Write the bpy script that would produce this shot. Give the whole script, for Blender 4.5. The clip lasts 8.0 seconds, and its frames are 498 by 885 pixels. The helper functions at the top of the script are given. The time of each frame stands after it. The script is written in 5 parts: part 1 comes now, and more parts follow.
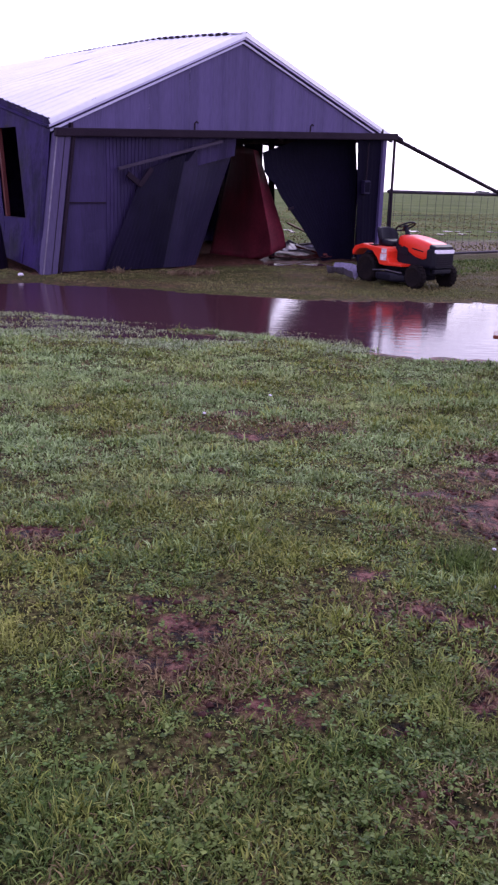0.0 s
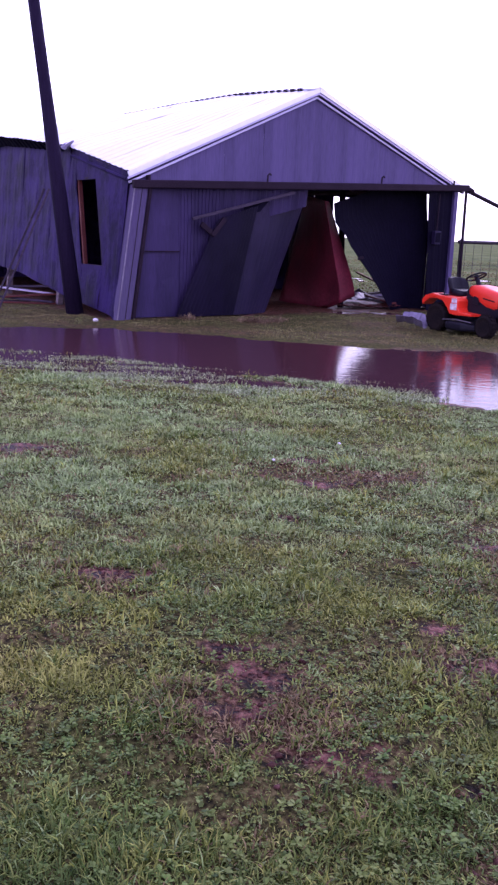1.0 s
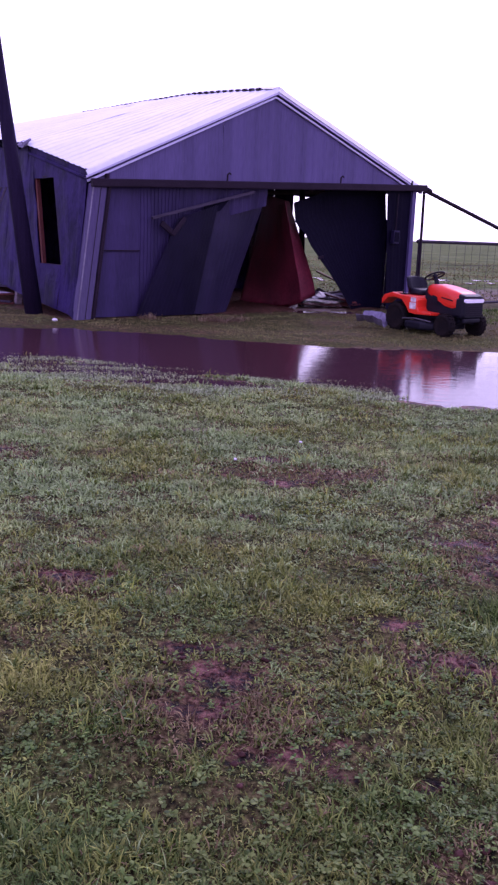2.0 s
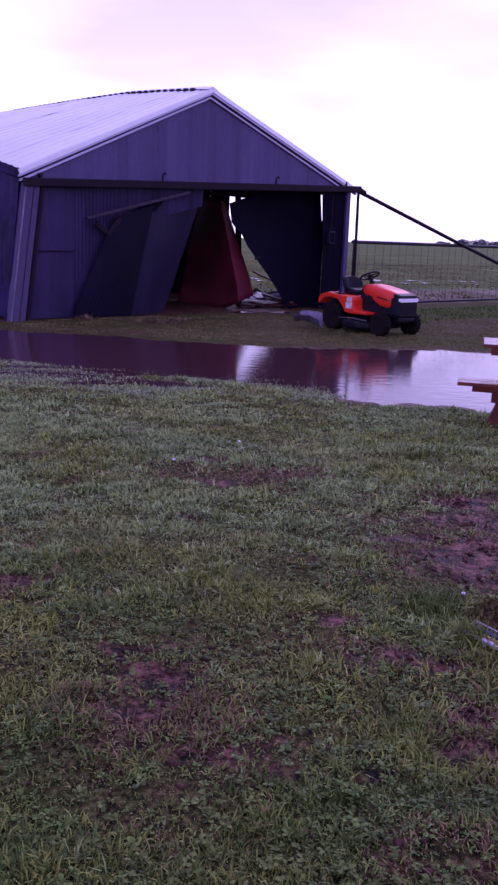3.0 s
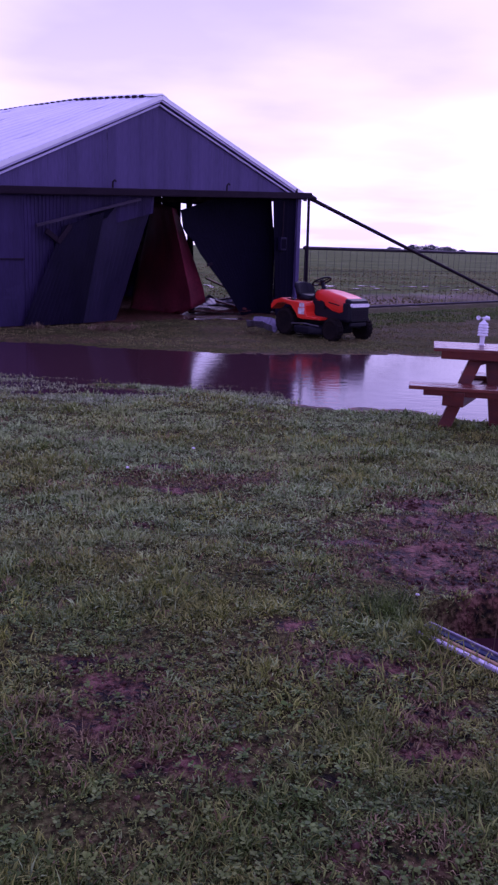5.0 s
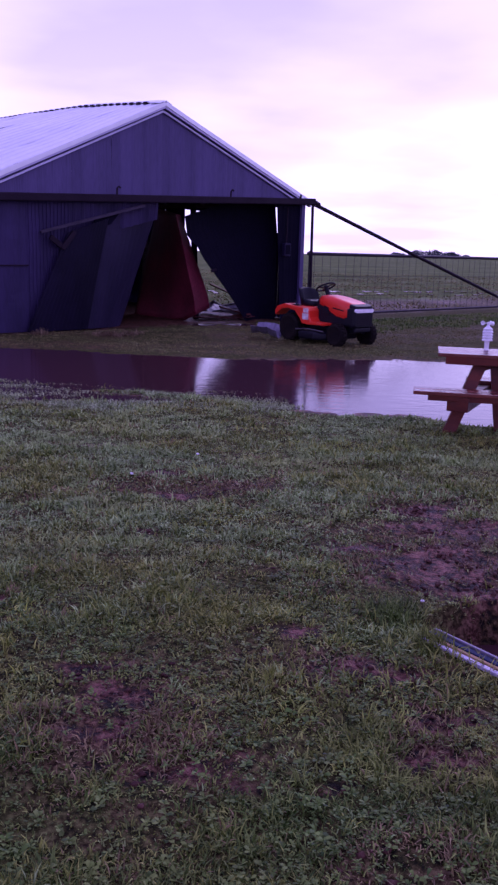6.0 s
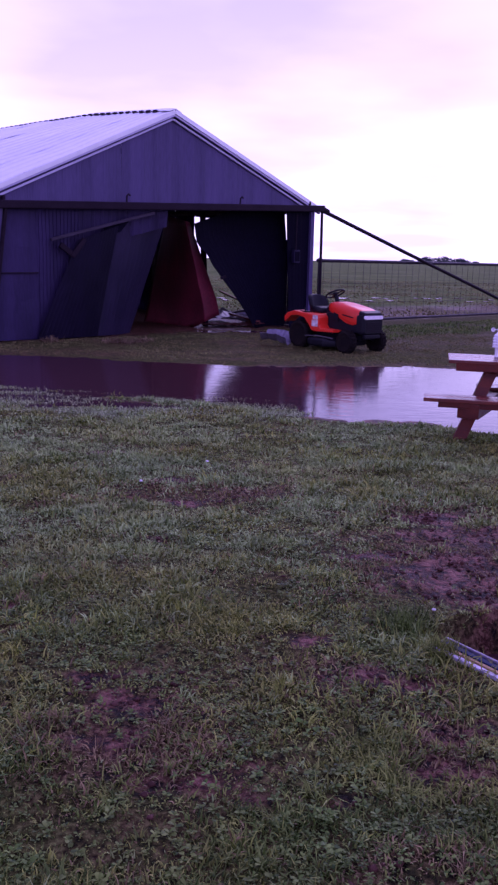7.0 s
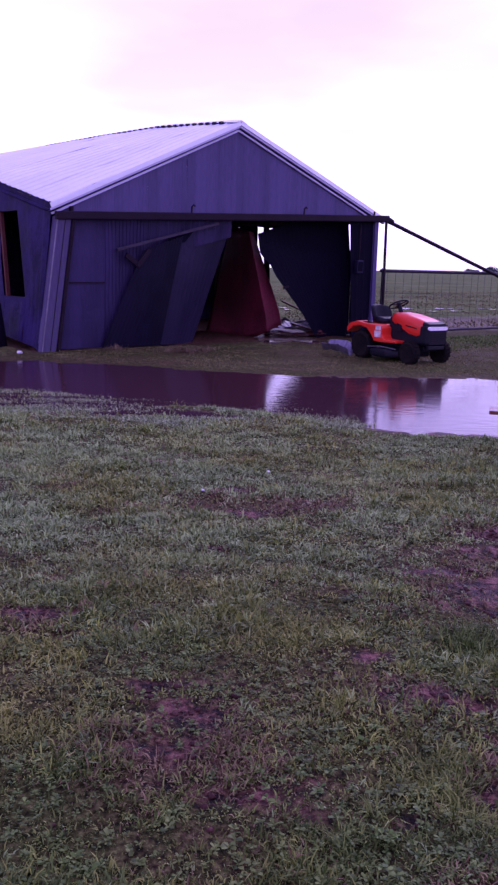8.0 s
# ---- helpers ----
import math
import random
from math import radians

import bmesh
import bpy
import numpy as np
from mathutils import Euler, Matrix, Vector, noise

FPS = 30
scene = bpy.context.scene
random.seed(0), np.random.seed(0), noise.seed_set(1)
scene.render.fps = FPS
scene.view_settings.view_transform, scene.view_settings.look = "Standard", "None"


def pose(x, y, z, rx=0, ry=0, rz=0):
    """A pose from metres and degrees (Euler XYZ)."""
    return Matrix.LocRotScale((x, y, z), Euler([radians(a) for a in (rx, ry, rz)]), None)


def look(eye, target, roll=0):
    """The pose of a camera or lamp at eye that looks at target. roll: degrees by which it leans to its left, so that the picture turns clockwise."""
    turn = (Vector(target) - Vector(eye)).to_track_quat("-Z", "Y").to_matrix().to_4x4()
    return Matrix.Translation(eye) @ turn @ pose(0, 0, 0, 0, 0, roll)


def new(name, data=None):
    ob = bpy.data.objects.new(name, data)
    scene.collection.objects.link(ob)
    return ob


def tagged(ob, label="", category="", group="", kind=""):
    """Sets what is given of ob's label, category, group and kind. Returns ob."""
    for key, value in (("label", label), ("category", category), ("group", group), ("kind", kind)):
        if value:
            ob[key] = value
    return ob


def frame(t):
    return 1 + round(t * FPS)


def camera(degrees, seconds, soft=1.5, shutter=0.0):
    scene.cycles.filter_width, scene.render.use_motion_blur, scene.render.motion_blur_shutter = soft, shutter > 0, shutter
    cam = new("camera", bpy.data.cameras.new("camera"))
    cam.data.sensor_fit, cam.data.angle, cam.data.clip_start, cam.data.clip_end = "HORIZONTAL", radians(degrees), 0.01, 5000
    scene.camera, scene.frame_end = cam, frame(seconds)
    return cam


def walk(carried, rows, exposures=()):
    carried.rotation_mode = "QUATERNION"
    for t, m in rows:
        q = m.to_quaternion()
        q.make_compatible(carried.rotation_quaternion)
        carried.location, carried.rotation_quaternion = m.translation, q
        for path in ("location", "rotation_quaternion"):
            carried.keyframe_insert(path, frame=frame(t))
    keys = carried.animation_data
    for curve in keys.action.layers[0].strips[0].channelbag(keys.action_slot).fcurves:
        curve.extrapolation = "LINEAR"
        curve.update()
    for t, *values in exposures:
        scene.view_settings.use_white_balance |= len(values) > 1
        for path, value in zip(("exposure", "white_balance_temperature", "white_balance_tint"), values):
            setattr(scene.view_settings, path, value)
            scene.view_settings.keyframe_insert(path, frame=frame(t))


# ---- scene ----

# ------------------------------------------------------------ camera and walk
cam = camera(33.0, 8.0, soft=2.4)
ROWS = [
    (0.0, 0.000, 0.000, 1.600, 0.000, -16.899, -1.742),
    (0.2, -0.013, -0.002, 1.604, 1.907, -16.023, -1.780),
    (0.5, -0.033, -0.006, 1.610, 3.807, -14.863, -1.973),
    (1.0, -0.041, -0.025, 1.615, 4.538, -13.943, -1.979),
    (1.2, -0.040, -0.025, 1.615, 4.307, -13.960, -2.000),
    (2.3, -0.029, -0.024, 1.614, 0.731, -13.850, -2.080),
    (2.5, -0.027, -0.024, 1.613, -0.128, -13.812, -2.098),
    (3.0, -0.015, -0.021, 1.604, -2.214, -13.686, -2.100),
    (3.5, -0.008, -0.017, 1.601, -3.696, -13.577, -2.061),
    (4.0, -0.005, -0.018, 1.602, -4.775, -13.470, -2.011),
    (4.5, 0.001, -0.018, 1.602, -5.296, -13.335, -1.856),
    (4.7, 0.001, -0.017, 1.602, -5.380, -13.262, -1.800),
    (5.8, 0.003, -0.007, 1.602, -5.160, -12.860, -1.660),
    (6.0, 0.004, -0.006, 1.602, -5.086, -12.782, -1.622),
    (6.5, 0.002, 0.005, 1.602, -4.786, -12.560, -1.515),
    (7.0, 0.002, 0.010, 1.602, -4.474, -12.342, -1.480),
    (7.5, -0.001, 0.019, 1.604, -3.915, -12.060, -1.540),
    (7.8, -0.012, 0.019, 1.608, -2.237, -12.003, -1.560),
    (8.0, -0.019, 0.019, 1.611, -0.340, -11.822, -1.565),
]
# the phone darkens its picture as more sky comes into view
EXPOSURES = [
    (0.0, 1.04, 6020, 28), (0.5, 1.24, 5600, 38), (1.0, 1.28, 5650, 39), (1.2, 1.28, 5600, 39), (2.3, 0.79, 5695, 56), (2.5, 0.68, 5585, 57), (3.0, 0.30, 5360, 63), (3.5, 0.16, 5310, 65),
    (4.0, 0.04, 5260, 66), (5.8, 0.04, 5240, 69), (6.5, 0.10, 5260, 70), (7.0, 0.15, 5280, 72), (7.6, 0.26, 5310, 73), (8.0, 0.42, 5360, 75),
]
walk(cam, [(t, pose(x, y, z, 90 + p, r, w)) for t, x, y, z, w, p, r in ROWS], EXPOSURES)

# ------------------------------------------------------------ sky and light
SUN_EL, SUN_AZ = 38.0, 25.0      # degrees above the horizon, and to the right of straight ahead
world = bpy.data.worlds.new("overcast_sky")
scene.world = world
world.use_nodes = True


def sky_nodes(w):
    nt = w.node_tree
    nt.nodes.clear()
    N, K = nt.nodes.new, nt.links.new
    out, bg = N("ShaderNodeOutputWorld"), N("ShaderNodeBackground")
    co, sep = N("ShaderNodeTexCoord"), N("ShaderNodeSeparateXYZ")
    K(co.outputs["Generated"], sep.inputs[0])
    # flat cloud sheet: direction divided by its height gives a far ceiling
    hgt = N("ShaderNodeMath"); hgt.operation = "MAXIMUM"; hgt.inputs[1].default_value = 0.0
    K(sep.outputs["Z"], hgt.inputs[0])
    add = N("ShaderNodeMath"); add.inputs[1].default_value = 0.12
    K(hgt.outputs[0], add.inputs[0])
    div = N("ShaderNodeVectorMath"); div.operation = "DIVIDE"
    comb = N("ShaderNodeCombineXYZ")
    for k in range(3):
        K(add.outputs[0], comb.inputs[k])
    K(co.outputs["Generated"], div.inputs[0]); K(comb.outputs[0], div.inputs[1])
    n1 = N("ShaderNodeTexNoise"); n1.inputs["Scale"].default_value = 0.9; n1.inputs["Detail"].default_value = 5
    n1.inputs["Roughness"].default_value = 0.45
    K(div.outputs[0], n1.inputs["Vector"])
    grad = N("ShaderNodeValToRGB")
    e = grad.color_ramp.elements
    e[0].position, e[0].color = 0.0, (1.0, 0.98, 1.0, 1)
    e[1].position, e[1].color = 1.0, (0.44, 0.42, 0.60, 1)
    for p, c in ((0.10, (1.0, 0.97, 1.0, 1)), (0.26, (0.74, 0.715, 0.90, 1)), (0.45, (0.57, 0.55, 0.80, 1))):
        q = e.new(p); q.color = c
    K(hgt.outputs[0], grad.inputs[0])
    clr = N("ShaderNodeValToRGB")
    c = clr.color_ramp.elements
    c[0].position, c[0].color = 0.38, (0.77, 0.745, 0.87, 1)
    c[1].position, c[1].color = 0.66, (1.12, 1.10, 1.10, 1)
    K(n1.outputs["Fac"], clr.inputs[0])
    mul = N("ShaderNodeMix"); mul.data_type = "RGBA"; mul.blend_type = "MULTIPLY"; mul.inputs[0].default_value = 1.0
    K(grad.outputs[0], mul.inputs[6]); K(clr.outputs[0], mul.inputs[7])
    sky = N("ShaderNodeTexSky"); sky.sky_type = "NISHITA"; sky.sun_disc = False
    sky.sun_elevation, sky.sun_rotation = radians(SUN_EL), radians(SUN_AZ)
    sc = N("ShaderNodeVectorMath"); sc.operation = "SCALE"; sc.inputs["Scale"].default_value = 0.10
    K(sky.outputs[0], sc.inputs[0])
    mix = N("ShaderNodeMix"); mix.data_type = "RGBA"; mix.inputs[0].default_value = 0.92
    K(sc.outputs[0], mix.inputs[6]); K(mul.outputs[2], mix.inputs[7])
    bg.inputs["Strength"].default_value = 1.16
    K(mix.outputs[2], bg.inputs["Color"]); K(bg.outputs[0], out.inputs[0])


sky_nodes(world)
sun = new("sun", bpy.data.lights.new("sun", "SUN"))
sun.data.energy, sun.data.angle, sun.data.color = 0.5, radians(25), (1.0, 0.97, 0.93)
_d = Vector((math.sin(radians(SUN_AZ)) * math.cos(radians(SUN_EL)), math.cos(radians(SUN_AZ)) * math.cos(radians(SUN_EL)), math.sin(radians(SUN_EL))))
sun.matrix_world = look(_d * 60, (0, 0, 0))


# ------------------------------------------------------------ materials
def material(name, base, rough=0.6, metal=0.0, vary=0.35, big=1.5, fine=25.0, bump=0.2, second=None, amount=0.5, spec=0.16, stretch=(1, 1, 1), rand=0.0):
    """A surface with stains (big), grain (fine) and relief; second is the colour of its stains."""
    m = bpy.data.materials.new(name)
    m.use_nodes = True
    nt = m.node_tree
    N, K = nt.nodes.new, nt.links.new
    b = nt.nodes["Principled BSDF"]
    co, mp = N("ShaderNodeTexCoord"), N("ShaderNodeMapping")
    mp.inputs["Scale"].default_value = stretch
    K(co.outputs["Object"], mp.inputs[0])
    n1, n2 = N("ShaderNodeTexNoise"), N("ShaderNodeTexNoise")
    n1.inputs["Scale"].default_value, n1.inputs["Detail"].default_value = big, 6
    n2.inputs["Scale"].default_value, n2.inputs["Detail"].default_value = fine, 4
    K(mp.outputs[0], n1.inputs["Vector"]); K(mp.outputs[0], n2.inputs["Vector"])
    r1 = N("ShaderNodeValToRGB")
    r1.color_ramp.elements[0].position, r1.color_ramp.elements[1].position = 0.5 - 0.25 * amount, 0.5 + 0.35 * (1 - amount) + 0.05
    two = second or tuple(min(1, c * (1 + vary)) for c in base)
    r1.color_ramp.elements[0].color, r1.color_ramp.elements[1].color = (*two, 1), (*base, 1)
    K(n1.outputs["Fac"], r1.inputs[0])
    g = N("ShaderNodeMapRange")
    g.inputs["From Min"].default_value, g.inputs["From Max"].default_value = 0.25, 0.75
    g.inputs["To Min"].default_value, g.inputs["To Max"].default_value = 1 - vary, 1 + vary
    K(n2.outputs["Fac"], g.inputs[0])
    mx = N("ShaderNodeVectorMath"); mx.operation = "SCALE"
    K(r1.outputs[0], mx.inputs[0]); K(g.outputs[0], mx.inputs["Scale"])
    last = mx
    if rand:
        oi, rg, m2 = N("ShaderNodeObjectInfo"), N("ShaderNodeMapRange"), N("ShaderNodeVectorMath")
        rg.inputs["To Min"].default_value, rg.inputs["To Max"].default_value = 1 - rand, 1 + rand
        m2.operation = "SCALE"
        K(oi.outputs["Random"], rg.inputs[0]); K(mx.outputs[0], m2.inputs[0]); K(rg.outputs[0], m2.inputs["Scale"])
        last = m2
    K(last.outputs[0], b.inputs["Base Color"])
    rr = N("ShaderNodeMapRange")
    rr.inputs["To Min"].default_value, rr.inputs["To Max"].default_value = max(0.02, rough - 0.15), min(1, rough + 0.15)
    K(n1.outputs["Fac"], rr.inputs[0]); K(rr.outputs[0], b.inputs["Roughness"])
    b.inputs["Metallic"].default_value = metal
    b.inputs["Specular IOR Level"].default_value = spec
    bp = N("ShaderNodeBump"); bp.inputs["Strength"].default_value = bump; bp.inputs["Distance"].default_value = 0.01
    K(n2.outputs["Fac"], bp.inputs["Height"]); K(bp.outputs[0], b.inputs["Normal"])
    return m


M_SIDING = material("weathered_blue_grey_siding", (0.098, 0.074, 0.180), 0.5, 0.1, 0.16, 0.8, 14, 0.15, (0.066, 0.050, 0.126), 0.5, stretch=(3, 3, 0.35), rand=0.10)
# gable siding in a darker colour, standing in for shade on the lower front
M_LOWSIDING = material("shaded_blue_grey_siding", (0.041, 0.028, 0.083), 0.55, 0.1, 0.16, 0.8, 14, 0.2, (0.021, 0.0145, 0.045), 0.6, spec=0.12, stretch=(3, 3, 0.4), rand=0.10)
# side walls: siding with shade darkened into its colour, plus dark stains
M_SIDEWALL = material("shaded_stained_side_siding", (0.034, 0.021, 0.084), 0.6, 0.0, 0.16, 1.5, 12, 0.2, (0.006, 0.0035, 0.018), 0.9, spec=0.04, stretch=(1.6, 1.6, 1.1), rand=0.14)
M_POST = material("pale_grey_post", (0.082, 0.066, 0.128), 0.55, 0.1, 0.16, 1.6, 14, 0.2, (0.070, 0.050, 0.122), 0.5, stretch=(3, 3, 0.4))
# two door-sheet colours darkened to paint in the shade of their inward tilt
M_DOORSHEET = material("shaded_door_sheet", (0.024, 0.0165, 0.046), 0.5, 0.1, 0.2, 1.0, 16, 0.2, (0.014, 0.010, 0.031), 0.5, spec=0.12, stretch=(2, 2, 0.5), rand=0.12)
M_BLUEDARK = material("shaded_crumpled_sheet", (0.0095, 0.0062, 0.021), 0.5, 0.1, 0.2, 1.0, 16, 0.2, (0.005, 0.0034, 0.012), 0.5, spec=0.07, stretch=(2, 2, 0.5))
M_TINROOF = material("galvanised_roof", (0.86, 0.85, 0.88), 0.34, 0.10, 0.04, 0.7, 10, 0.05, (0.76, 0.75, 0.80), 0.4, rand=0.04, spec=0.5)
M_TRIM = material("white_metal_trim", (0.50, 0.46, 0.66), 0.45, 0.1, 0.08, 1.5, 20, 0.1)
M_TRACK = material("dark_steel_track", (0.014, 0.008, 0.015), 0.6, 0.1, 0.3, 3, 30, 0.2, spec=0.08)
M_REDSHEET = material("rusty_red_sheet", (0.180, 0.024, 0.042), 0.5, 0.1, 0.25, 1.4, 18, 0.15, (0.095, 0.013, 0.024), 0.5, spec=0.15)
# near-black colour that paints in the backlit shade of the doorway sheets
M_DARKSHEET = material("shaded_near_black_sheet", (0.0040, 0.0030, 0.0095), 0.6, 0.0, 0.3, 1.3, 18, 0.2, spec=0.03)
M_OLDWOOD = material("grey_old_wood", (0.17, 0.13, 0.15), 0.8, 0, 0.3, 3, 40, 0.5, (0.10, 0.075, 0.085), 0.5, stretch=(1, 1, 6), rand=0.25)
M_POLE = material("creosote_pole_wood", (0.011, 0.0065, 0.020), 0.8, 0, 0.35, 3, 30, 0.5, spec=0.08, stretch=(6, 6, 0.6))
M_DARKWOOD = material("dark_wet_wood", (0.055, 0.040, 0.066), 0.7, 0, 0.3, 3, 40, 0.4, (0.030, 0.022, 0.036), 0.5, stretch=(1, 1, 6), rand=0.25)
M_REDWOOD = material("red_stained_wood", (0.135, 0.024, 0.012), 0.34, 0, 0.25, 2.5, 40, 0.25, (0.075, 0.014, 0.013), 0.5, stretch=(1, 6, 6), rand=0.15, spec=0.2)
M_TABLETOP = material("wet_red_stained_boards", (0.170, 0.034, 0.022), 0.22, 0, 0.22, 2.5, 40, 0.15, (0.085, 0.017, 0.018), 0.5, stretch=(1, 6, 6), rand=0.12, spec=0.4)
M_ORANGE = material("orange_red_paint", (0.82, 0.038, 0.012), 0.36, 0, 0.06, 2, 40, 0.02, (0.70, 0.030, 0.010), 0.4, spec=0.4)
M_BLACKPL = material("black_plastic", (0.008, 0.007, 0.012), 0.45, 0, 0.3, 4, 50, 0.1, spec=0.12)
M_RUBBER = material("muddy_rubber", (0.007, 0.006, 0.008), 0.85, 0, 0.35, 6, 40, 0.4, (0.014, 0.010, 0.010), 0.35, spec=0.06)
M_RIM = material("grey_wheel_rim", (0.09, 0.08, 0.09), 0.5, 0.4, 0.2, 6, 40, 0.1)
M_LENS = material("clear_headlight", (0.78, 0.72, 0.78), 0.2, 0.0, 0.1, 8, 60, 0.05, spec=0.4)
M_WHITEPL = material("white_plastic", (0.78, 0.76, 0.82), 0.4, 0, 0.05, 5, 40, 0.03, spec=0.4)
M_DECAL = material("pale_decal", (0.84, 0.80, 0.84), 0.5, 0, 0.1, 14, 40, 0.02, (0.55, 0.4, 0.42), 0.2)
M_GREYSHEET = material("grey_torn_sheet", (0.26, 0.23, 0.32), 0.45, 0.4, 0.2, 3, 20, 0.2, (0.15, 0.13, 0.18), 0.5)
M_PALESHEET = material("pale_tin_scrap", (0.34, 0.31, 0.39), 0.45, 0.2, 0.2, 3, 20, 0.2, rand=0.2)
M_WIRE = material("dark_fence_steel", (0.035, 0.028, 0.038), 0.6, 0.5, 0.3, 5, 40, 0.1)
M_STRAW = material("dead_straw", (0.24, 0.175, 0.10), 0.8, 0, 0.35, 4, 30, 0.3, (0.10, 0.06, 0.035), 0.5)
M_BLUESTRIPE = material("navy_stripe", (0.010, 0.016, 0.055), 0.5, 0, 0.2, 4, 40, 0.1, spec=0.06)
M_TANSTRIPE = material("tan_stripe", (0.30, 0.18, 0.09), 0.5, 0, 0.2, 4, 40, 0.1)
M_JAMB = material("red_brown_jamb", (0.085, 0.022, 0.020), 0.6, 0, 0.25, 3, 40, 0.3)
M_STONE = material("pale_pebble", (0.6, 0.56, 0.6), 0.6, 0, 0.1, 5, 40, 0.1)
M_CLOD = material("wet_mud_crumb", (0.030, 0.012, 0.009), 0.6, 0, 0.4, 9, 60, 0.4, (0.085, 0.036, 0.028), 0.5, spec=0.12)
M_BARK = material("far_bark", (0.05, 0.04, 0.05), 0.9, 0, 0.3, 3, 20, 0.3)
M_LEAF = material("far_leaves", (0.045, 0.055, 0.06), 0.8, 0, 0.4, 0.5, 3, 0.2)


def ground_material():
    m = bpy.data.materials.new("wet_mud_and_thatch")
    m.use_nodes = True
    nt = m.node_tree
    N, K = nt.nodes.new, nt.links.new
    b = nt.nodes["Principled BSDF"]
    g = N("ShaderNodeNewGeometry")
    att = N("ShaderNodeAttribute"); att.attribute_name = "cover"      # 0 mud .. 1 grass
    far = N("ShaderNodeAttribute"); far.attribute_name = "meadow"      # 1 on the open field, to 0.7 on yard outside the view
    n1, n2, n3 = [N("ShaderNodeTexNoise") for _ in range(3)]
    for n, s, d in ((n1, 1.3, 6), (n2, 34.0, 6), (n3, 0.12, 8)):
        n.inputs["Scale"].default_value, n.inputs["Detail"].default_value = s, d
        n.inputs["Roughness"].default_value = 0.62
        K(g.outputs["Position"], n.inputs["Vector"])
    mud, grass, field = [N("ShaderNodeValToRGB") for _ in range(3)]
    for r, cols in ((mud, ((0.42, (0.006, 0.0016, 0.0016)), (0.51, (0.072, 0.024, 0.015)), (0.62, (0.270, 0.115, 0.088)))),
                    (grass, ((0.37, (0.012, 0.014, 0.005)), (0.5, (0.052, 0.058, 0.017)), (0.68, (0.150, 0.148, 0.050)))),
                    (field, ((0.40, (0.050, 0.062, 0.020)), (0.5, (0.088, 0.118, 0.034)), (0.60, (0.150, 0.165, 0.058))))):
        e = r.color_ramp.elements
        (e[0].position, c0), (pm, c1), (e[1].position, c2) = cols
        e[0].color, e[1].color = (*c0, 1), (*c2, 1)
        q = e.new(pm); q.color = (*c1, 1)
    n4, mm = N("ShaderNodeTexNoise"), N("ShaderNodeMix")
    n4.inputs["Scale"].default_value, n4.inputs["Detail"].default_value, n4.inputs["Roughness"].default_value = 8.5, 5, 0.65
    K(g.outputs["Position"], n4.inputs["Vector"])
    mm.inputs[0].default_value = 0.6
    K(n2.outputs["Fac"], mm.inputs[2]); K(n4.outputs["Fac"], mm.inputs[3])
    K(mm.outputs[0], mud.inputs[0]); K(n2.outputs["Fac"], grass.inputs[0])
    blend = N("ShaderNodeMath"); blend.operation = "MULTIPLY_ADD"; blend.inputs[1].default_value = 0.45; 
    K(n3.outputs["Fac"], blend.inputs[0])
    half = N("ShaderNodeMath"); half.operation = "MULTIPLY"; half.inputs[1].default_value = 0.55
    K(n1.outputs["Fac"], half.inputs[0]); K(half.outputs[0], blend.inputs[2])
    K(blend.outputs[0], field.inputs[0])
    a = N("ShaderNodeMath"); a.operation = "SUBTRACT"
    K(n2.outputs["Fac"], a.inputs[0]); a.inputs[1].default_value = 0.5
    s = N("ShaderNodeMath"); s.operation = "MULTIPLY_ADD"
    K(a.outputs[0], s.inputs[0]); K(att.outputs["Fac"], s.inputs[2]); s.use_clamp = True
    s.inputs[1].default_value = 1.0
    mx = N("ShaderNodeMix"); mx.data_type = "RGBA"
    K(s.outputs[0], mx.inputs[0]); K(mud.outputs[0], mx.inputs[6]); K(grass.outputs[0], mx.inputs[7])
    mf = N("ShaderNodeMix"); mf.data_type = "RGBA"
    K(far.outputs["Fac"], mf.inputs[0]); K(mx.outputs[2], mf.inputs[6]); K(field.outputs[0], mf.inputs[7])
    K(mf.outputs[2], b.inputs["Base Color"])
    r = N("ShaderNodeMapRange"); r.inputs["To Min"].default_value, r.inputs["To Max"].default_value = 0.46, 0.95
    K(s.outputs[0], r.inputs[0]); K(r.outputs[0], b.inputs["Roughness"])
    dull = N("ShaderNodeMath"); dull.operation = "MAXIMUM"
    K(s.outputs[0], dull.inputs[0]); K(far.outputs["Fac"], dull.inputs[1])
    sp = N("ShaderNodeMapRange"); sp.inputs["To Min"].default_value, sp.inputs["To Max"].default_value = 0.13, 0.02
    K(dull.outputs[0], sp.inputs[0]); K(sp.outputs[0], b.inputs["Specular IOR Level"])
    bp = N("ShaderNodeBump"); bp.inputs["Strength"].default_value = 1.0; bp.inputs["Distance"].default_value = 0.03
    K(n2.outputs["Fac"], bp.inputs["Height"]); K(bp.outputs[0], b.inputs["Normal"])
    return m


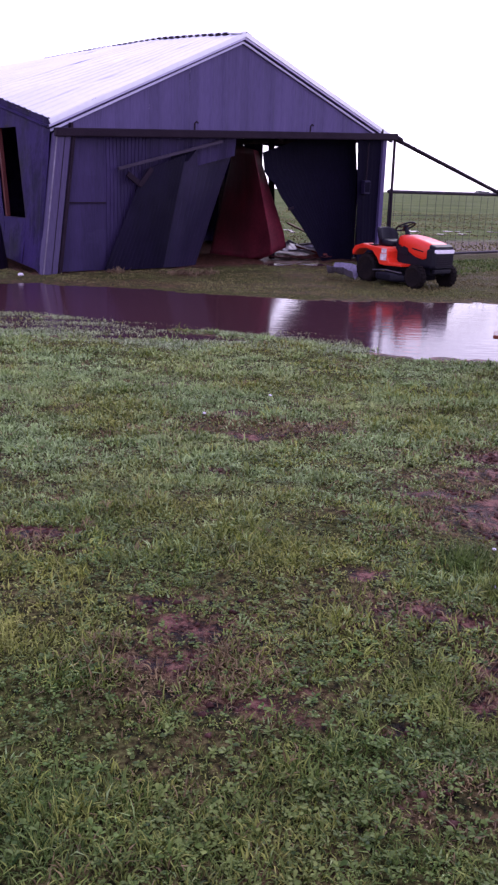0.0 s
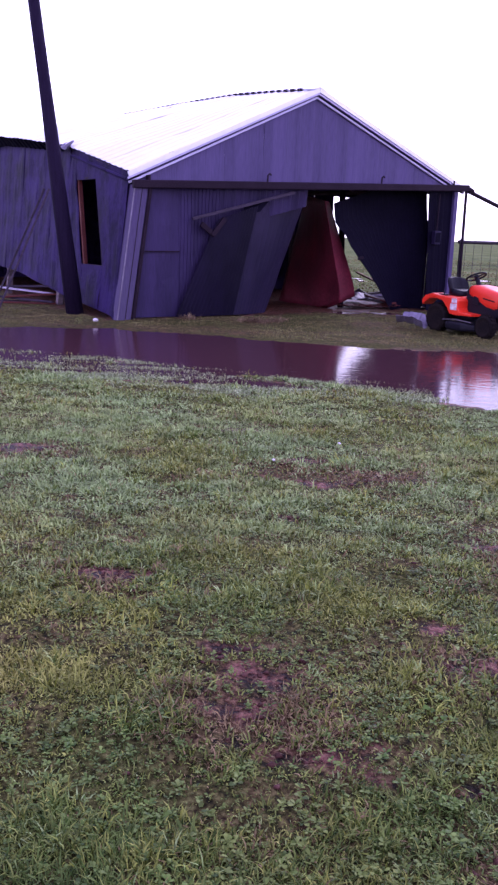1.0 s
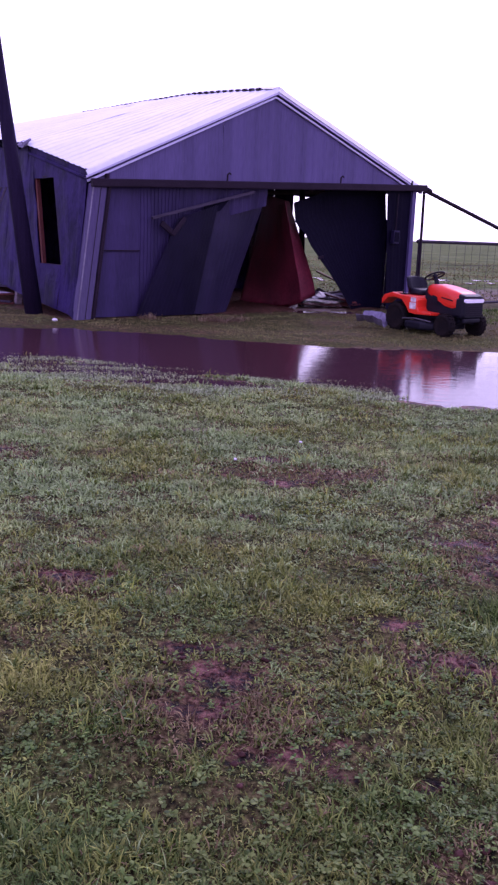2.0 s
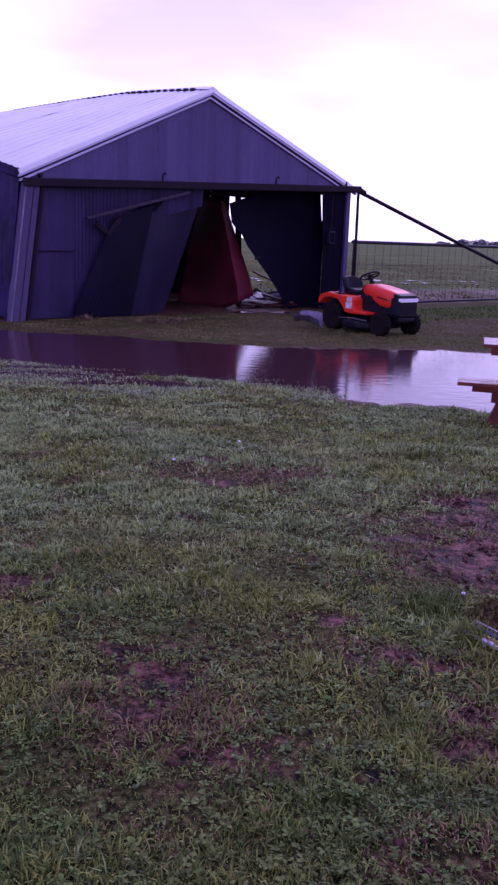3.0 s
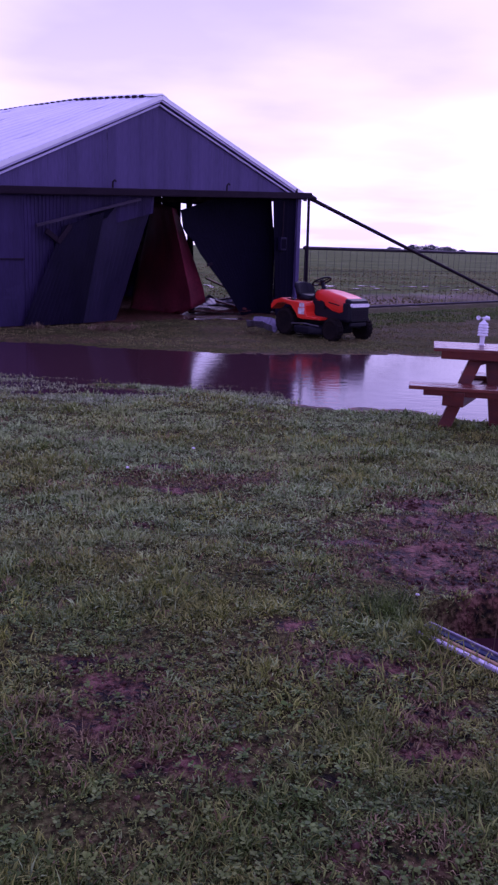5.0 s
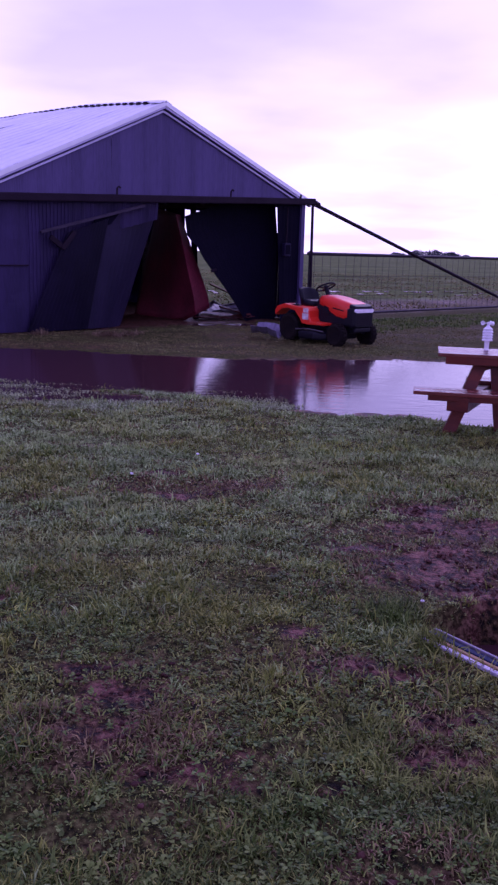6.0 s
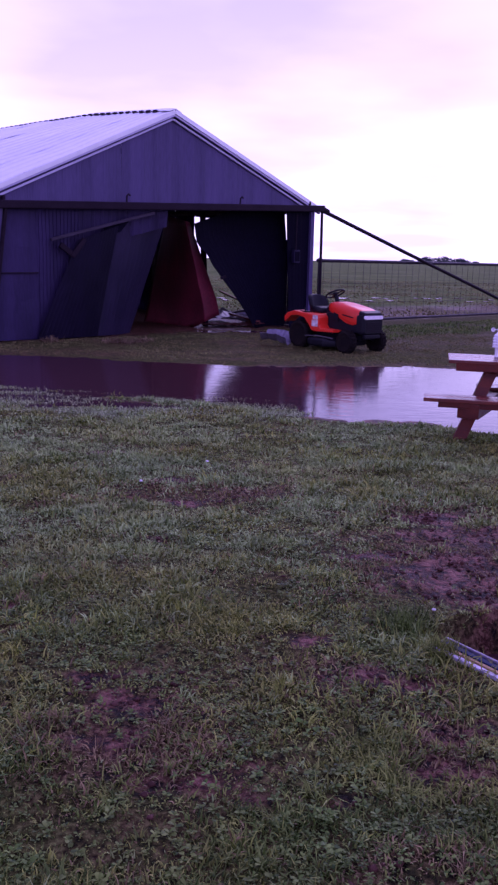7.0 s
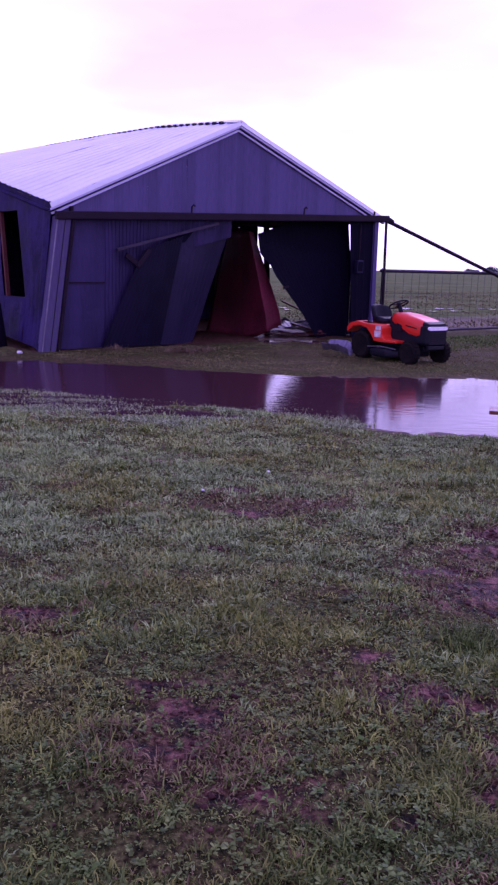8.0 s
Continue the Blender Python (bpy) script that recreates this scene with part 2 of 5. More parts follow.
def grass_material(name, tones, dry):
    """Blades: a tone of their own each, in drifts that turn yellow or dull."""
    m = bpy.data.materials.new(name)
    m.use_nodes = True
    nt = m.node_tree
    N, K = nt.nodes.new, nt.links.new
    b = nt.nodes["Principled BSDF"]
    g, n = N("ShaderNodeNewGeometry"), N("ShaderNodeTexNoise")
    n.inputs["Scale"].default_value, n.inputs["Detail"].default_value = 0.9, 4
    K(g.outputs["Position"], n.inputs["Vector"])
    r, r2 = N("ShaderNodeValToRGB"), N("ShaderNodeValToRGB")
    for ramp, cols in ((r, tones), (r2, dry)):
        e = ramp.color_ramp.elements
        for k, c in enumerate(cols):
            q = e[k] if k < 2 else e.new(0.5)
            q.color = (*c, 1)
        for k, q in enumerate(list(e)):
            q.position = k / (len(e) - 1)
    K(g.outputs["Random Per Island"], r.inputs[0]); K(g.outputs["Random Per Island"], r2.inputs[0])
    f = N("ShaderNodeMapRange")
    f.inputs["From Min"].default_value, f.inputs["From Max"].default_value = 0.43, 0.66
    K(n.outputs["Fac"], f.inputs[0])
    mx = N("ShaderNodeMix"); mx.data_type = "RGBA"
    K(f.outputs[0], mx.inputs[0]); K(r.outputs[0], mx.inputs[6]); K(r2.outputs[0], mx.inputs[7])
    n2, g2, sc = N("ShaderNodeTexNoise"), N("ShaderNodeMapRange"), N("ShaderNodeVectorMath")
    n2.inputs["Scale"].default_value, n2.inputs["Detail"].default_value = 5.5, 5
    n2.inputs["Roughness"].default_value = 0.7
    g2.inputs["From Min"].default_value, g2.inputs["From Max"].default_value = 0.33, 0.68
    g2.inputs["To Min"].default_value, g2.inputs["To Max"].default_value = 0.62, 1.42
    sc.operation = "SCALE"
    K(g.outputs["Position"], n2.inputs["Vector"]); K(n2.outputs["Fac"], g2.inputs[0])
    K(mx.outputs[2], sc.inputs[0]); K(g2.outputs[0], sc.inputs["Scale"])
    K(sc.outputs[0], b.inputs["Base Color"])
    b.inputs["Roughness"].default_value = 0.5
    b.inputs["Specular IOR Level"].default_value = 0.12
    return m


def water_material():
    m = bpy.data.materials.new("muddy_water")
    m.use_nodes = True
    nt = m.node_tree
    N, K = nt.nodes.new, nt.links.new
    b = nt.nodes["Principled BSDF"]
    b.inputs["Base Color"].default_value = (0.055, 0.022, 0.026, 1)
    b.inputs["Roughness"].default_value = 0.10
    b.inputs["IOR"].default_value = 1.33
    b.inputs["Specular IOR Level"].default_value = 0.5
    g, mp, n, n2 = N("ShaderNodeNewGeometry"), N("ShaderNodeMapping"), N("ShaderNodeTexNoise"), N("ShaderNodeTexNoise")
    mp.inputs["Scale"].default_value = (1.0, 2.6, 1.0)
    K(g.outputs["Position"], mp.inputs[0])
    n.inputs["Scale"].default_value, n.inputs["Detail"].default_value = 3.4, 4.0
    n2.inputs["Scale"].default_value, n2.inputs["Detail"].default_value = 0.5, 2
    K(mp.outputs[0], n.inputs["Vector"]); K(g.outputs["Position"], n2.inputs["Vector"])
    k = N("ShaderNodeMath"); k.operation = "MULTIPLY"
    K(n.outputs["Fac"], k.inputs[0]); K(n2.outputs["Fac"], k.inputs[1])
    bp = N("ShaderNodeBump"); bp.inputs["Strength"].default_value = 0.24; bp.inputs["Distance"].default_value = 0.025
    K(k.outputs[0], bp.inputs["Height"]); K(bp.outputs[0], b.inputs["Normal"])
    return m


M_GROUND, M_WATER = ground_material(), water_material()
M_GRASS = grass_material("lawn_grass", ((0.024, 0.044, 0.006), (0.096, 0.138, 0.022), (0.225, 0.270, 0.064)), ((0.058, 0.070, 0.009), (0.155, 0.170, 0.025), (0.30, 0.29, 0.068)))
M_OLIVE = grass_material("yellowed_lawn_grass", ((0.080, 0.108, 0.014), (0.180, 0.222, 0.030), (0.32, 0.345, 0.080)), ((0.095, 0.108, 0.018), (0.205, 0.205, 0.038), (0.35, 0.33, 0.095)))
# lawn grass in lighter tones that paint in the sheen seen over distance
M_SHEENGRASS = grass_material("sheen_lightened_grass", ((0.158, 0.234, 0.076), (0.230, 0.323, 0.110), (0.308, 0.402, 0.158)), ((0.165, 0.220, 0.058), (0.246, 0.306, 0.088), (0.335, 0.383, 0.130)))
M_PALEGRASS = grass_material("pale_flooded_grass", ((0.13, 0.17, 0.07), (0.23, 0.28, 0.13), (0.34, 0.39, 0.21)), ((0.11, 0.145, 0.05), (0.20, 0.25, 0.10), (0.30, 0.35, 0.17)))
M_DRYGRASS = grass_material("bank_grass", ((0.110, 0.098, 0.036), (0.155, 0.135, 0.050), (0.20, 0.165, 0.068)), ((0.085, 0.105, 0.030), (0.13, 0.145, 0.044), (0.175, 0.18, 0.062)))
M_DEADGRASS = grass_material("dead_brown_grass", ((0.055, 0.033, 0.015), (0.14, 0.092, 0.040), (0.27, 0.20, 0.095)), ((0.050, 0.028, 0.014), (0.125, 0.080, 0.036), (0.25, 0.18, 0.085)))
M_WEED = grass_material("dark_weeds", ((0.016, 0.042, 0.006), (0.050, 0.098, 0.016), (0.125, 0.180, 0.040)), ((0.030, 0.056, 0.008), (0.085, 0.122, 0.020), (0.165, 0.195, 0.045)))


# ------------------------------------------------------------ building helpers
def thing(name, m, label, category, group="", kind=""):
    ob = new(name)
    ob.matrix_world = m
    return tagged(ob, label, category, group, kind)


def part(name, bm, mat, parent, label="", smooth=False):
    me = bpy.data.meshes.new(name)
    if smooth:
        for f in bm.faces:
            f.smooth = True
    bm.normal_update()
    bm.to_mesh(me)
    bm.free()
    me.materials.append(mat)
    ob = new(name, me)
    if parent is not None:
        ob.parent = parent
    if label:
        ob["label"] = label
    return ob


def add_box(bm, c, size, m=None, bevel=0.0):
    r = bmesh.ops.create_cube(bm, size=1.0)
    vs = r["verts"]
    for v in vs:
        v.co = Vector((v.co.x * size[0], v.co.y * size[1], v.co.z * size[2]))
    if bevel:
        es = list({e for v in vs for e in v.link_edges})
        out = bmesh.ops.bevel(bm, geom=es, offset=bevel, segments=2, affect="EDGES", profile=0.6)
        vs = list({v for v in out["verts"]} | {v for v in vs if v.is_valid})
    t = Matrix.Translation(c)
    if m is not None:
        t = t @ m
    for v in vs:
        v.co = t @ v.co
    return vs


def box(c, size, m=None, bevel=0.0):
    bm = bmesh.new()
    add_box(bm, c, size, m, bevel)
    return bm


def along(a, b):
    """A turn that lays the x axis along b - a, with z as upright as may be."""
    return (Vector(b) - Vector(a)).to_track_quat("X", "Z").to_matrix().to_4x4()


def beam(a, b, w, h, bevel=0.004):
    a, b = Vector(a), Vector(b)
    return box((a + b) / 2, ((b - a).length, w, h), along(a, b), bevel)


def tube(points, radii, sides=12, caps=True):
    """A round bar through points, with a radius at each."""
    bm = bmesh.new()
    pts = [Vector(p) for p in points]
    rings = []
    for i, p in enumerate(pts):
        d = (pts[min(i + 1, len(pts) - 1)] - pts[max(i - 1, 0)]).normalized()
        side = d.cross(Vector((0, 0, 1)))
        if side.length < 1e-3:
            side = d.cross(Vector((0, 1, 0)))
        side.normalize()
        up = side.cross(d)
        r = radii[i] if isinstance(radii, (list, tuple)) else radii
        rings.append([bm.verts.new(p + r * (side * math.cos(a) + up * math.sin(a))) for a in [2 * math.pi * k / sides for k in range(sides)]])
    for r0, r1 in zip(rings, rings[1:]):
        for k in range(sides):
            bm.faces.new((r0[k], r0[(k + 1) % sides], r1[(k + 1) % sides], r1[k]))
    if caps:
        bm.faces.new(rings[0][::-1]); bm.faces.new(rings[-1])
    bmesh.ops.recalc_face_normals(bm, faces=bm.faces)
    return bm


def ring(major, minor, n=24, k=8):
    bm = bmesh.new()
    rows = [[bm.verts.new(((major + minor * math.cos(b)) * math.cos(a), (major + minor * math.cos(b)) * math.sin(a), minor * math.sin(b)))
             for b in [2 * math.pi * j / k for j in range(k)]] for a in [2 * math.pi * i / n for i in range(n)]]
    for i in range(n):
        for j in range(k):
            bm.faces.new((rows[i][j], rows[(i + 1) % n][j], rows[(i + 1) % n][(j + 1) % k], rows[i][(j + 1) % k]))
    bmesh.ops.recalc_face_normals(bm, faces=bm.faces)
    return bm


def turned(profile, n=28):
    """A body of revolution round y: profile is (radius, y) pairs."""
    bm = bmesh.new()
    rows = [[bm.verts.new((r * math.cos(a), y, r * math.sin(a))) for a in [2 * math.pi * i / n for i in range(n)]] for r, y in profile]
    for r0, r1 in zip(rows, rows[1:]):
        for k in range(n):
            bm.faces.new((r0[k], r0[(k + 1) % n], r1[(k + 1) % n], r1[k]))
    if profile[0][0] > 0.001:
        bm.faces.new(rows[0])
    if profile[-1][0] > 0.001:
        bm.faces.new(rows[-1][::-1])
    bmesh.ops.recalc_face_normals(bm, faces=bm.faces)
    return bm


def loft(sections, close=True):
    """A skin over closed sections with the same number of points."""
    bm = bmesh.new()
    rows = [[bm.verts.new(p) for p in s] for s in sections]
    n = len(rows[0])
    for r0, r1 in zip(rows, rows[1:]):
        for k in range(n):
            bm.faces.new((r0[k], r0[(k + 1) % n], r1[(k + 1) % n], r1[k]))
    if close:
        bm.faces.new(rows[0][::-1]); bm.faces.new(rows[-1])
    bmesh.ops.recalc_face_normals(bm, faces=bm.faces)
    return bm


def sheet(fn, width, nb=8, pitch=0.22, rib=0.014, thick=0.006, dent=0.0, seed=0.0):
    """A ribbed tin sheet over fn(a, b): a across the ribs, b along them, both 0 to 1."""
    n = max(1, round(width / pitch))
    cols = []
    for k in range(n):
        for f, o in ((0.0, 0.0), (0.55, 0.0), (0.66, 1.0), (0.88, 1.0)):
            cols.append(((k + f) / n, o * rib))
    cols.append((1.0, 0.0))
    bm = bmesh.new()
    front, back = [], []
    for a, o in cols:
        rf, rb = [], []
        for j in range(nb + 1):
            b = j / nb
            p = Vector(fn(a, b))
            e = 1e-3
            a0, b0 = min(a, 1 - e), min(b, 1 - e)
            q = Vector(fn(a0, b0))
            nrm = (Vector(fn(a0 + e, b0)) - q).cross(Vector(fn(a0, b0 + e)) - q)
            nrm = nrm.normalized() if nrm.length > 0 else Vector((0, -1, 0))
            w = dent * (noise.noise((p.x * 1.7 + seed, p.y * 1.7, p.z * 1.7)) + 0.5 * noise.noise((p.x * 5 + seed, p.y * 5, p.z * 5)))
            rf.append(bm.verts.new(p + nrm * (o + w)))
            rb.append(bm.verts.new(p + nrm * (o + w - thick)))
        front.append(rf); back.append(rb)
    nc = len(cols)
    for i in range(nc - 1):
        for j in range(nb):
            bm.faces.new((front[i][j], front[i + 1][j], front[i + 1][j + 1], front[i][j + 1]))
            bm.faces.new((back[i][j + 1], back[i + 1][j + 1], back[i + 1][j], back[i][j]))
        bm.faces.new((front[i + 1][0], front[i][0], back[i][0], back[i + 1][0]))
        bm.faces.new((front[i][nb], front[i + 1][nb], back[i + 1][nb], back[i][nb]))
    for j in range(nb):
        bm.faces.new((front[0][j], front[0][j + 1], back[0][j + 1], back[0][j]))
        bm.faces.new((front[-1][j + 1], front[-1][j], back[-1][j], back[-1][j + 1]))
    return bm


def lerp(a, b, t):
    return a + (b - a) * t


def track(xs, ys, x):
    return float(np.interp(x, xs, ys))


# ------------------------------------------------------------ ground, water
def value_noise(x, y, seed):
    """Smooth random field for arrays."""
    xi, yi = np.floor(x).astype(np.int64), np.floor(y).astype(np.int64)
    fx, fy = x - xi, y - yi
    fx, fy = fx * fx * (3 - 2 * fx), fy * fy * (3 - 2 * fy)

    def rnd(i, j):
        h = (i * 374761393 + j * 668265263 + seed * 974711) & 0x7FFFFFFF
        h = ((h ^ (h >> 13)) * 1274126177) & 0x7FFFFFFF
        return ((h ^ (h >> 16)) & 0xFFFF) / 65535.0
    return (rnd(xi, yi) * (1 - fx) + rnd(xi + 1, yi) * fx) * (1 - fy) + (rnd(xi, yi + 1) * (1 - fx) + rnd(xi + 1, yi + 1) * fx) * fy


def fbm(x, y, seed, octaves=4):
    s, a, t = 0.0, 0.5, 0.0
    for k in range(octaves):
        s = s + a * value_noise(x * 2 ** k + 17.3 * k, y * 2 ** k - 9.1 * k, seed + k)
        t += a
        a *= 0.5
    return s / t


NEAR_X, NEAR_Y = (-9.5, -5.0, -3.1, -1.3, -0.2, 0.66, 1.2, 2.0, 2.5, 3.2, 5.0, 8.5), (10.0, 9.6, 9.4, 8.95, 8.75, 8.85, 8.6, 8.35, 8.15, 7.85, 7.5, 7.9)
FAR_X, FAR_Y = (-9.5, -6.0, -4.0, -2.2, 0.0, 1.4, 3.9, 6.0, 8.5), (12.0, 13.6, 14.0, 14.0, 13.2, 13.0, 13.15, 12.8, 11.5)
# bare mud: x, y, radius across, radius deep
BARE = ((1.76, 4.70, 0.42, 0.20), (1.45, 4.12, 0.52, 0.30), (1.60, 3.76, 0.36, 0.22), (0.95, 2.60, 0.17, 0.11), (0.88, 2.40, 0.15, 0.07), (0.05, 2.36, 0.25, 0.12), (-0.23, 2.58, 0.18, 0.08),
        (-0.12, 2.83, 0.20, 0.08), (-0.36, 3.03, 0.16, 0.07), (-2.25, 5.95, 0.34, 0.12), (0.0, 5.98, 0.22, 0.08), (0.03, 5.42, 0.24, 0.08), (-0.15, 4.67, 0.14, 0.08), (0.53, 3.33, 0.17, 0.07), (1.10, 4.35, 0.30, 0.12),
        (1.9, 3.9, 0.4, 0.35), (0.73, 3.0, 0.20, 0.10), (0.47, 2.23, 0.13, 0.06), (-0.68, 6.85, 0.34, 0.08), (1.53, 5.05, 0.34, 0.14), (-0.93, 3.70, 0.20, 0.08))
# a low grassy rib standing out of the puddle
RIB_X, RIB_Y = (-9.5, -4.0, -2.55, -1.42, -0.7, 0.2, 0.9), (12.2, 11.0, 10.45, 10.13, 9.83, 9.25, 8.9)
HOLE = (1.57, 3.31, 0.43, 0.28)


def shore(x, y):
    """Metres inside the puddle's outline (outside: minus)."""
    rib = 1.25 * np.exp(-((y - np.interp(x, RIB_X, RIB_Y)) / 0.30) ** 2) * np.clip((0.9 - x) / 0.8, 0, 1) * np.clip(0.75 + 1.2 * (fbm(x * 0.9, y * 3, 7) - 0.5), 0, 1)
    wob = 0.55 * (fbm(x * 1.2, y * 1.2, 3) - 0.5) + 0.35 * (fbm(x * 4, y * 4, 5) - 0.5)
    return np.minimum(np.minimum(y - np.interp(x, NEAR_X, NEAR_Y), (np.interp(x, FAR_X, FAR_Y) - y) * 1.0), np.minimum(x + 9.4, 8.4 - x)) + wob - rib


def bare(x, y):
    b = np.zeros_like(x)
    wob = 1.9 * (fbm(x * 9, y * 12, 11) - 0.5)
    for bx, by, rx, ry in BARE:
        d = np.sqrt(((x - bx) / rx) ** 2 + ((y - by) / ry) ** 2) + wob
        b = np.maximum(b, np.clip((1.12 - d) * 1.1, 0, 1))
    return b


THIN = ((1.50, 4.25, 0.80, 0.72), (-0.15, 2.65, 0.46, 0.42), (-2.2, 5.9, 0.6, 0.3), (0.1, 5.6, 0.6, 0.25), (1.6, 5.2, 0.6, 0.25), (0.72, 2.98, 0.34, 0.22), (0.62, 1.92, 0.30, 0.16), (0.92, 2.5, 0.22, 0.22), (-0.9, 3.65, 0.3, 0.2))
# yellowed turf, and rank dark turf
YELLOW = ((-0.90, 2.95, 0.42, 0.85), (0.66, 3.70, 0.42, 0.75), (1.5, 6.8, 0.8, 0.25), (0.42, 2.80, 0.38, 0.36), (0.2, 4.9, 0.5, 0.3), (-0.35, 1.95, 0.25, 0.12), (0.9, 2.75, 0.3, 0.2))
RANK = ((1.02, 3.48, 0.18, 0.14), (0.80, 3.74, 0.20, 0.08), (0.0, 2.02, 0.9, 0.26), (0.75, 2.10, 0.5, 0.12), (-0.2, 1.6, 1.5, 0.35), (-0.55, 2.35, 0.3, 0.2))


def spots(x, y, places, seed, ragged=1.1):
    """1 inside the ragged ellipses of a list, falling to 0 outside."""
    w = np.zeros_like(x)
    wob = ragged * (fbm(x * 5, y * 6, seed) - 0.5)
    for bx, by, rx, ry in places:
        w = np.maximum(w, np.clip((1.35 - np.sqrt(((x - bx) / rx) ** 2 + ((y - by) / ry) ** 2) - wob) * 1.1, 0, 1))
    return w


def worn(x, y):
    """Where the turf has gone thin."""
    w = np.zeros_like(x)
    wob = 1.2 * (fbm(x * 4, y * 6, 13) - 0.5)
    for bx, by, rx, ry in THIN:
        w = np.maximum(w, np.clip((1.3 - np.sqrt(((x - bx) / rx) ** 2 + ((y - by) / ry) ** 2) - wob) * 1.2, 0, 1))
    return w


def hole_depth(x, y):
    d = np.sqrt(((x - HOLE[0]) / HOLE[2]) ** 2 + ((y - HOLE[1]) / HOLE[3]) ** 2) + 0.25 * (fbm(x * 5, y * 5, 21) - 0.5)
    return np.clip((1.12 - d) / 0.3, 0, 1)


def height(x, y):
    s = shore(x, y)
    near = np.exp(-np.maximum(0, y - 14) / 20)
    h = 0.036 * (fbm(x * 1.1, y * 1.1, 31) - 0.5) * near + 0.050 * (fbm(x * 5, y * 6, 33, 3) - 0.5) * near
    h = h - 0.004 * bare(x, y) + 0.042 * (fbm(x * 13, y * 13, 35, 3) - 0.5) * np.maximum(bare(x, y), worn(x, y)) * (y < 8)
    h = np.where(s > -0.5, np.where(s > 0, -0.018 - 0.022 * np.clip(s, 0, 1.2) - 0.05 * np.clip(s - 1.2, 0, 0.8), lerp(h, -0.018, np.clip(1 + s / 0.5, 0, 1) ** 1.5)), h)
    h = h + 0.012 * (fbm(x * 5, y * 5, 37) - 0.5) * np.clip(1 - np.abs(s) / 0.6, 0, 1)
    return h - 0.42 * hole_depth(x, y)


def beyond_fence(x, y):
    """Metres behind the line of the barn's front and the fence."""
    return -0.626 * (x + 3.62) + 0.78 * (y - 15.35)


def graded(lo, hi, fine, grow, far):
    """Even steps between lo and hi, then longer and longer out to far."""
    v = list(np.arange(lo, hi + 1e-6, fine))
    st = fine
    while v[-1] < far:
        st *= grow
        v.append(v[-1] + st)
    st = fine
    while v[0] > -far:
        st *= grow
        v.insert(0, v[0] - st)
    return np.array(v)


def build_ground():
    xs, ys = graded(-4.0, 4.5, 0.05, 1.07, 2600), np.concatenate([np.arange(-2.0, 1.0, 0.25), graded(1.0, 10.5, 0.05, 1.06, 2600)])
    ys = np.unique(np.concatenate([np.linspace(-60, -2, 15), ys[ys > -2]]))
    X, Y = np.meshgrid(xs, ys)
    X, Y = X.ravel(), Y.ravel()
    Z = height(X, Y)
    nx, ny = len(xs), len(ys)
    me = bpy.data.meshes.new("ground")
    me.vertices.add(nx * ny)
    me.vertices.foreach_set("co", np.stack([X, Y, Z], 1).ravel())
    i = (np.arange(ny - 1)[:, None] * nx + np.arange(nx - 1)[None]).ravel()
    q = np.stack([i, i + 1, i + 1 + nx, i + nx], 1)
    me.loops.add(q.size)
    me.loops.foreach_set("vertex_index", q.ravel())
    me.polygons.add(len(q))
    me.polygons.foreach_set("loop_start", np.arange(0, q.size, 4))
    me.polygons.foreach_set("use_smooth", np.ones(len(q), bool))
    me.update()
    me.validate()
    s, d = shore(X, Y), beyond_fence(X, Y)
    cover = 0.78 - 0.35 * worn(X, Y) - 1.1 * bare(X, Y) - 0.8 * hole_depth(X, Y) + 0.7 * (fbm(X * 1.7, Y * 1.7, 41) - 0.5)
    cover = np.where(s > 0, 0.0, cover)
    bank = np.clip((Y - 12.5) / 1.0, 0, 1)
    cover = lerp(cover, 0.75 + 0.9 * (fbm(X * 0.9, Y * 2.2, 43) - 0.5), bank)
    wide = X > 3
    cover = np.where((d > -3.0) & (d < 0.6) & wide & (X + 0.3 * Y > 9.6), 0.8, cover)
    cover = np.where((d > 0.6) & (d < 5.5) & (X > 1), 0.45 + 0.8 * (fbm(X * 0.8, Y * 0.8, 47) - 0.5), cover)
    along_front = 0.78 * (X + 3.62) + 0.626 * (Y - 15.35)
    indoors = (along_front > -0.2) & (along_front < 8.7) & (d > 0) & (d < 13)
    cover = np.where(indoors, 0.1 + 0.4 * (fbm(X * 1.5, Y * 1.5, 49) - 0.5), cover)
    meadow = np.clip((d - 3.6 + 4 * (fbm(X * 0.4, Y * 0.4, 53) - 0.5)) / 2.0, 0, 1) * (Y > 12)
    meadow = np.maximum(meadow, np.clip((np.abs(X) - 14) / 6, 0, 1)) * ~indoors
    # field colour also on yard ground outside the camera's view
    outer = np.maximum((np.abs(X) - 1.2 - 0.42 * Y) / 1.0, (1.2 - Y) / 0.7) * (Y < 10.5)
    meadow = np.maximum(meadow, np.clip(outer, 0, 0.7) * (s < 0))
    for nm, arr in (("cover", cover), ("meadow", meadow)):
        at = me.attributes.new(nm, "FLOAT", "POINT")
        at.data.foreach_set("value", np.clip(arr, 0, 1).astype(np.float32))
    me.materials.append(M_GROUND)
    return tagged(new("ground", me), "wet lawn and mud running into a flat green field", "ground", kind="structure")


def build_water(name, x0, x1, y0, y1, z, label, step=1.0):
    bm = bmesh.new()
    nx, ny = max(1, round((x1 - x0) / step)), max(1, round((y1 - y0) / step))
    g = [[bm.verts.new((lerp(x0, x1, i / nx), lerp(y0, y1, j / ny), z)) for j in range(ny + 1)] for i in range(nx + 1)]
    for i in range(nx):
        for j in range(ny):
            bm.faces.new((g[i][j], g[i + 1][j], g[i + 1][j + 1], g[i][j + 1]))
    return tagged(part(name, bm, M_WATER, None), label, "puddle", kind="structure")


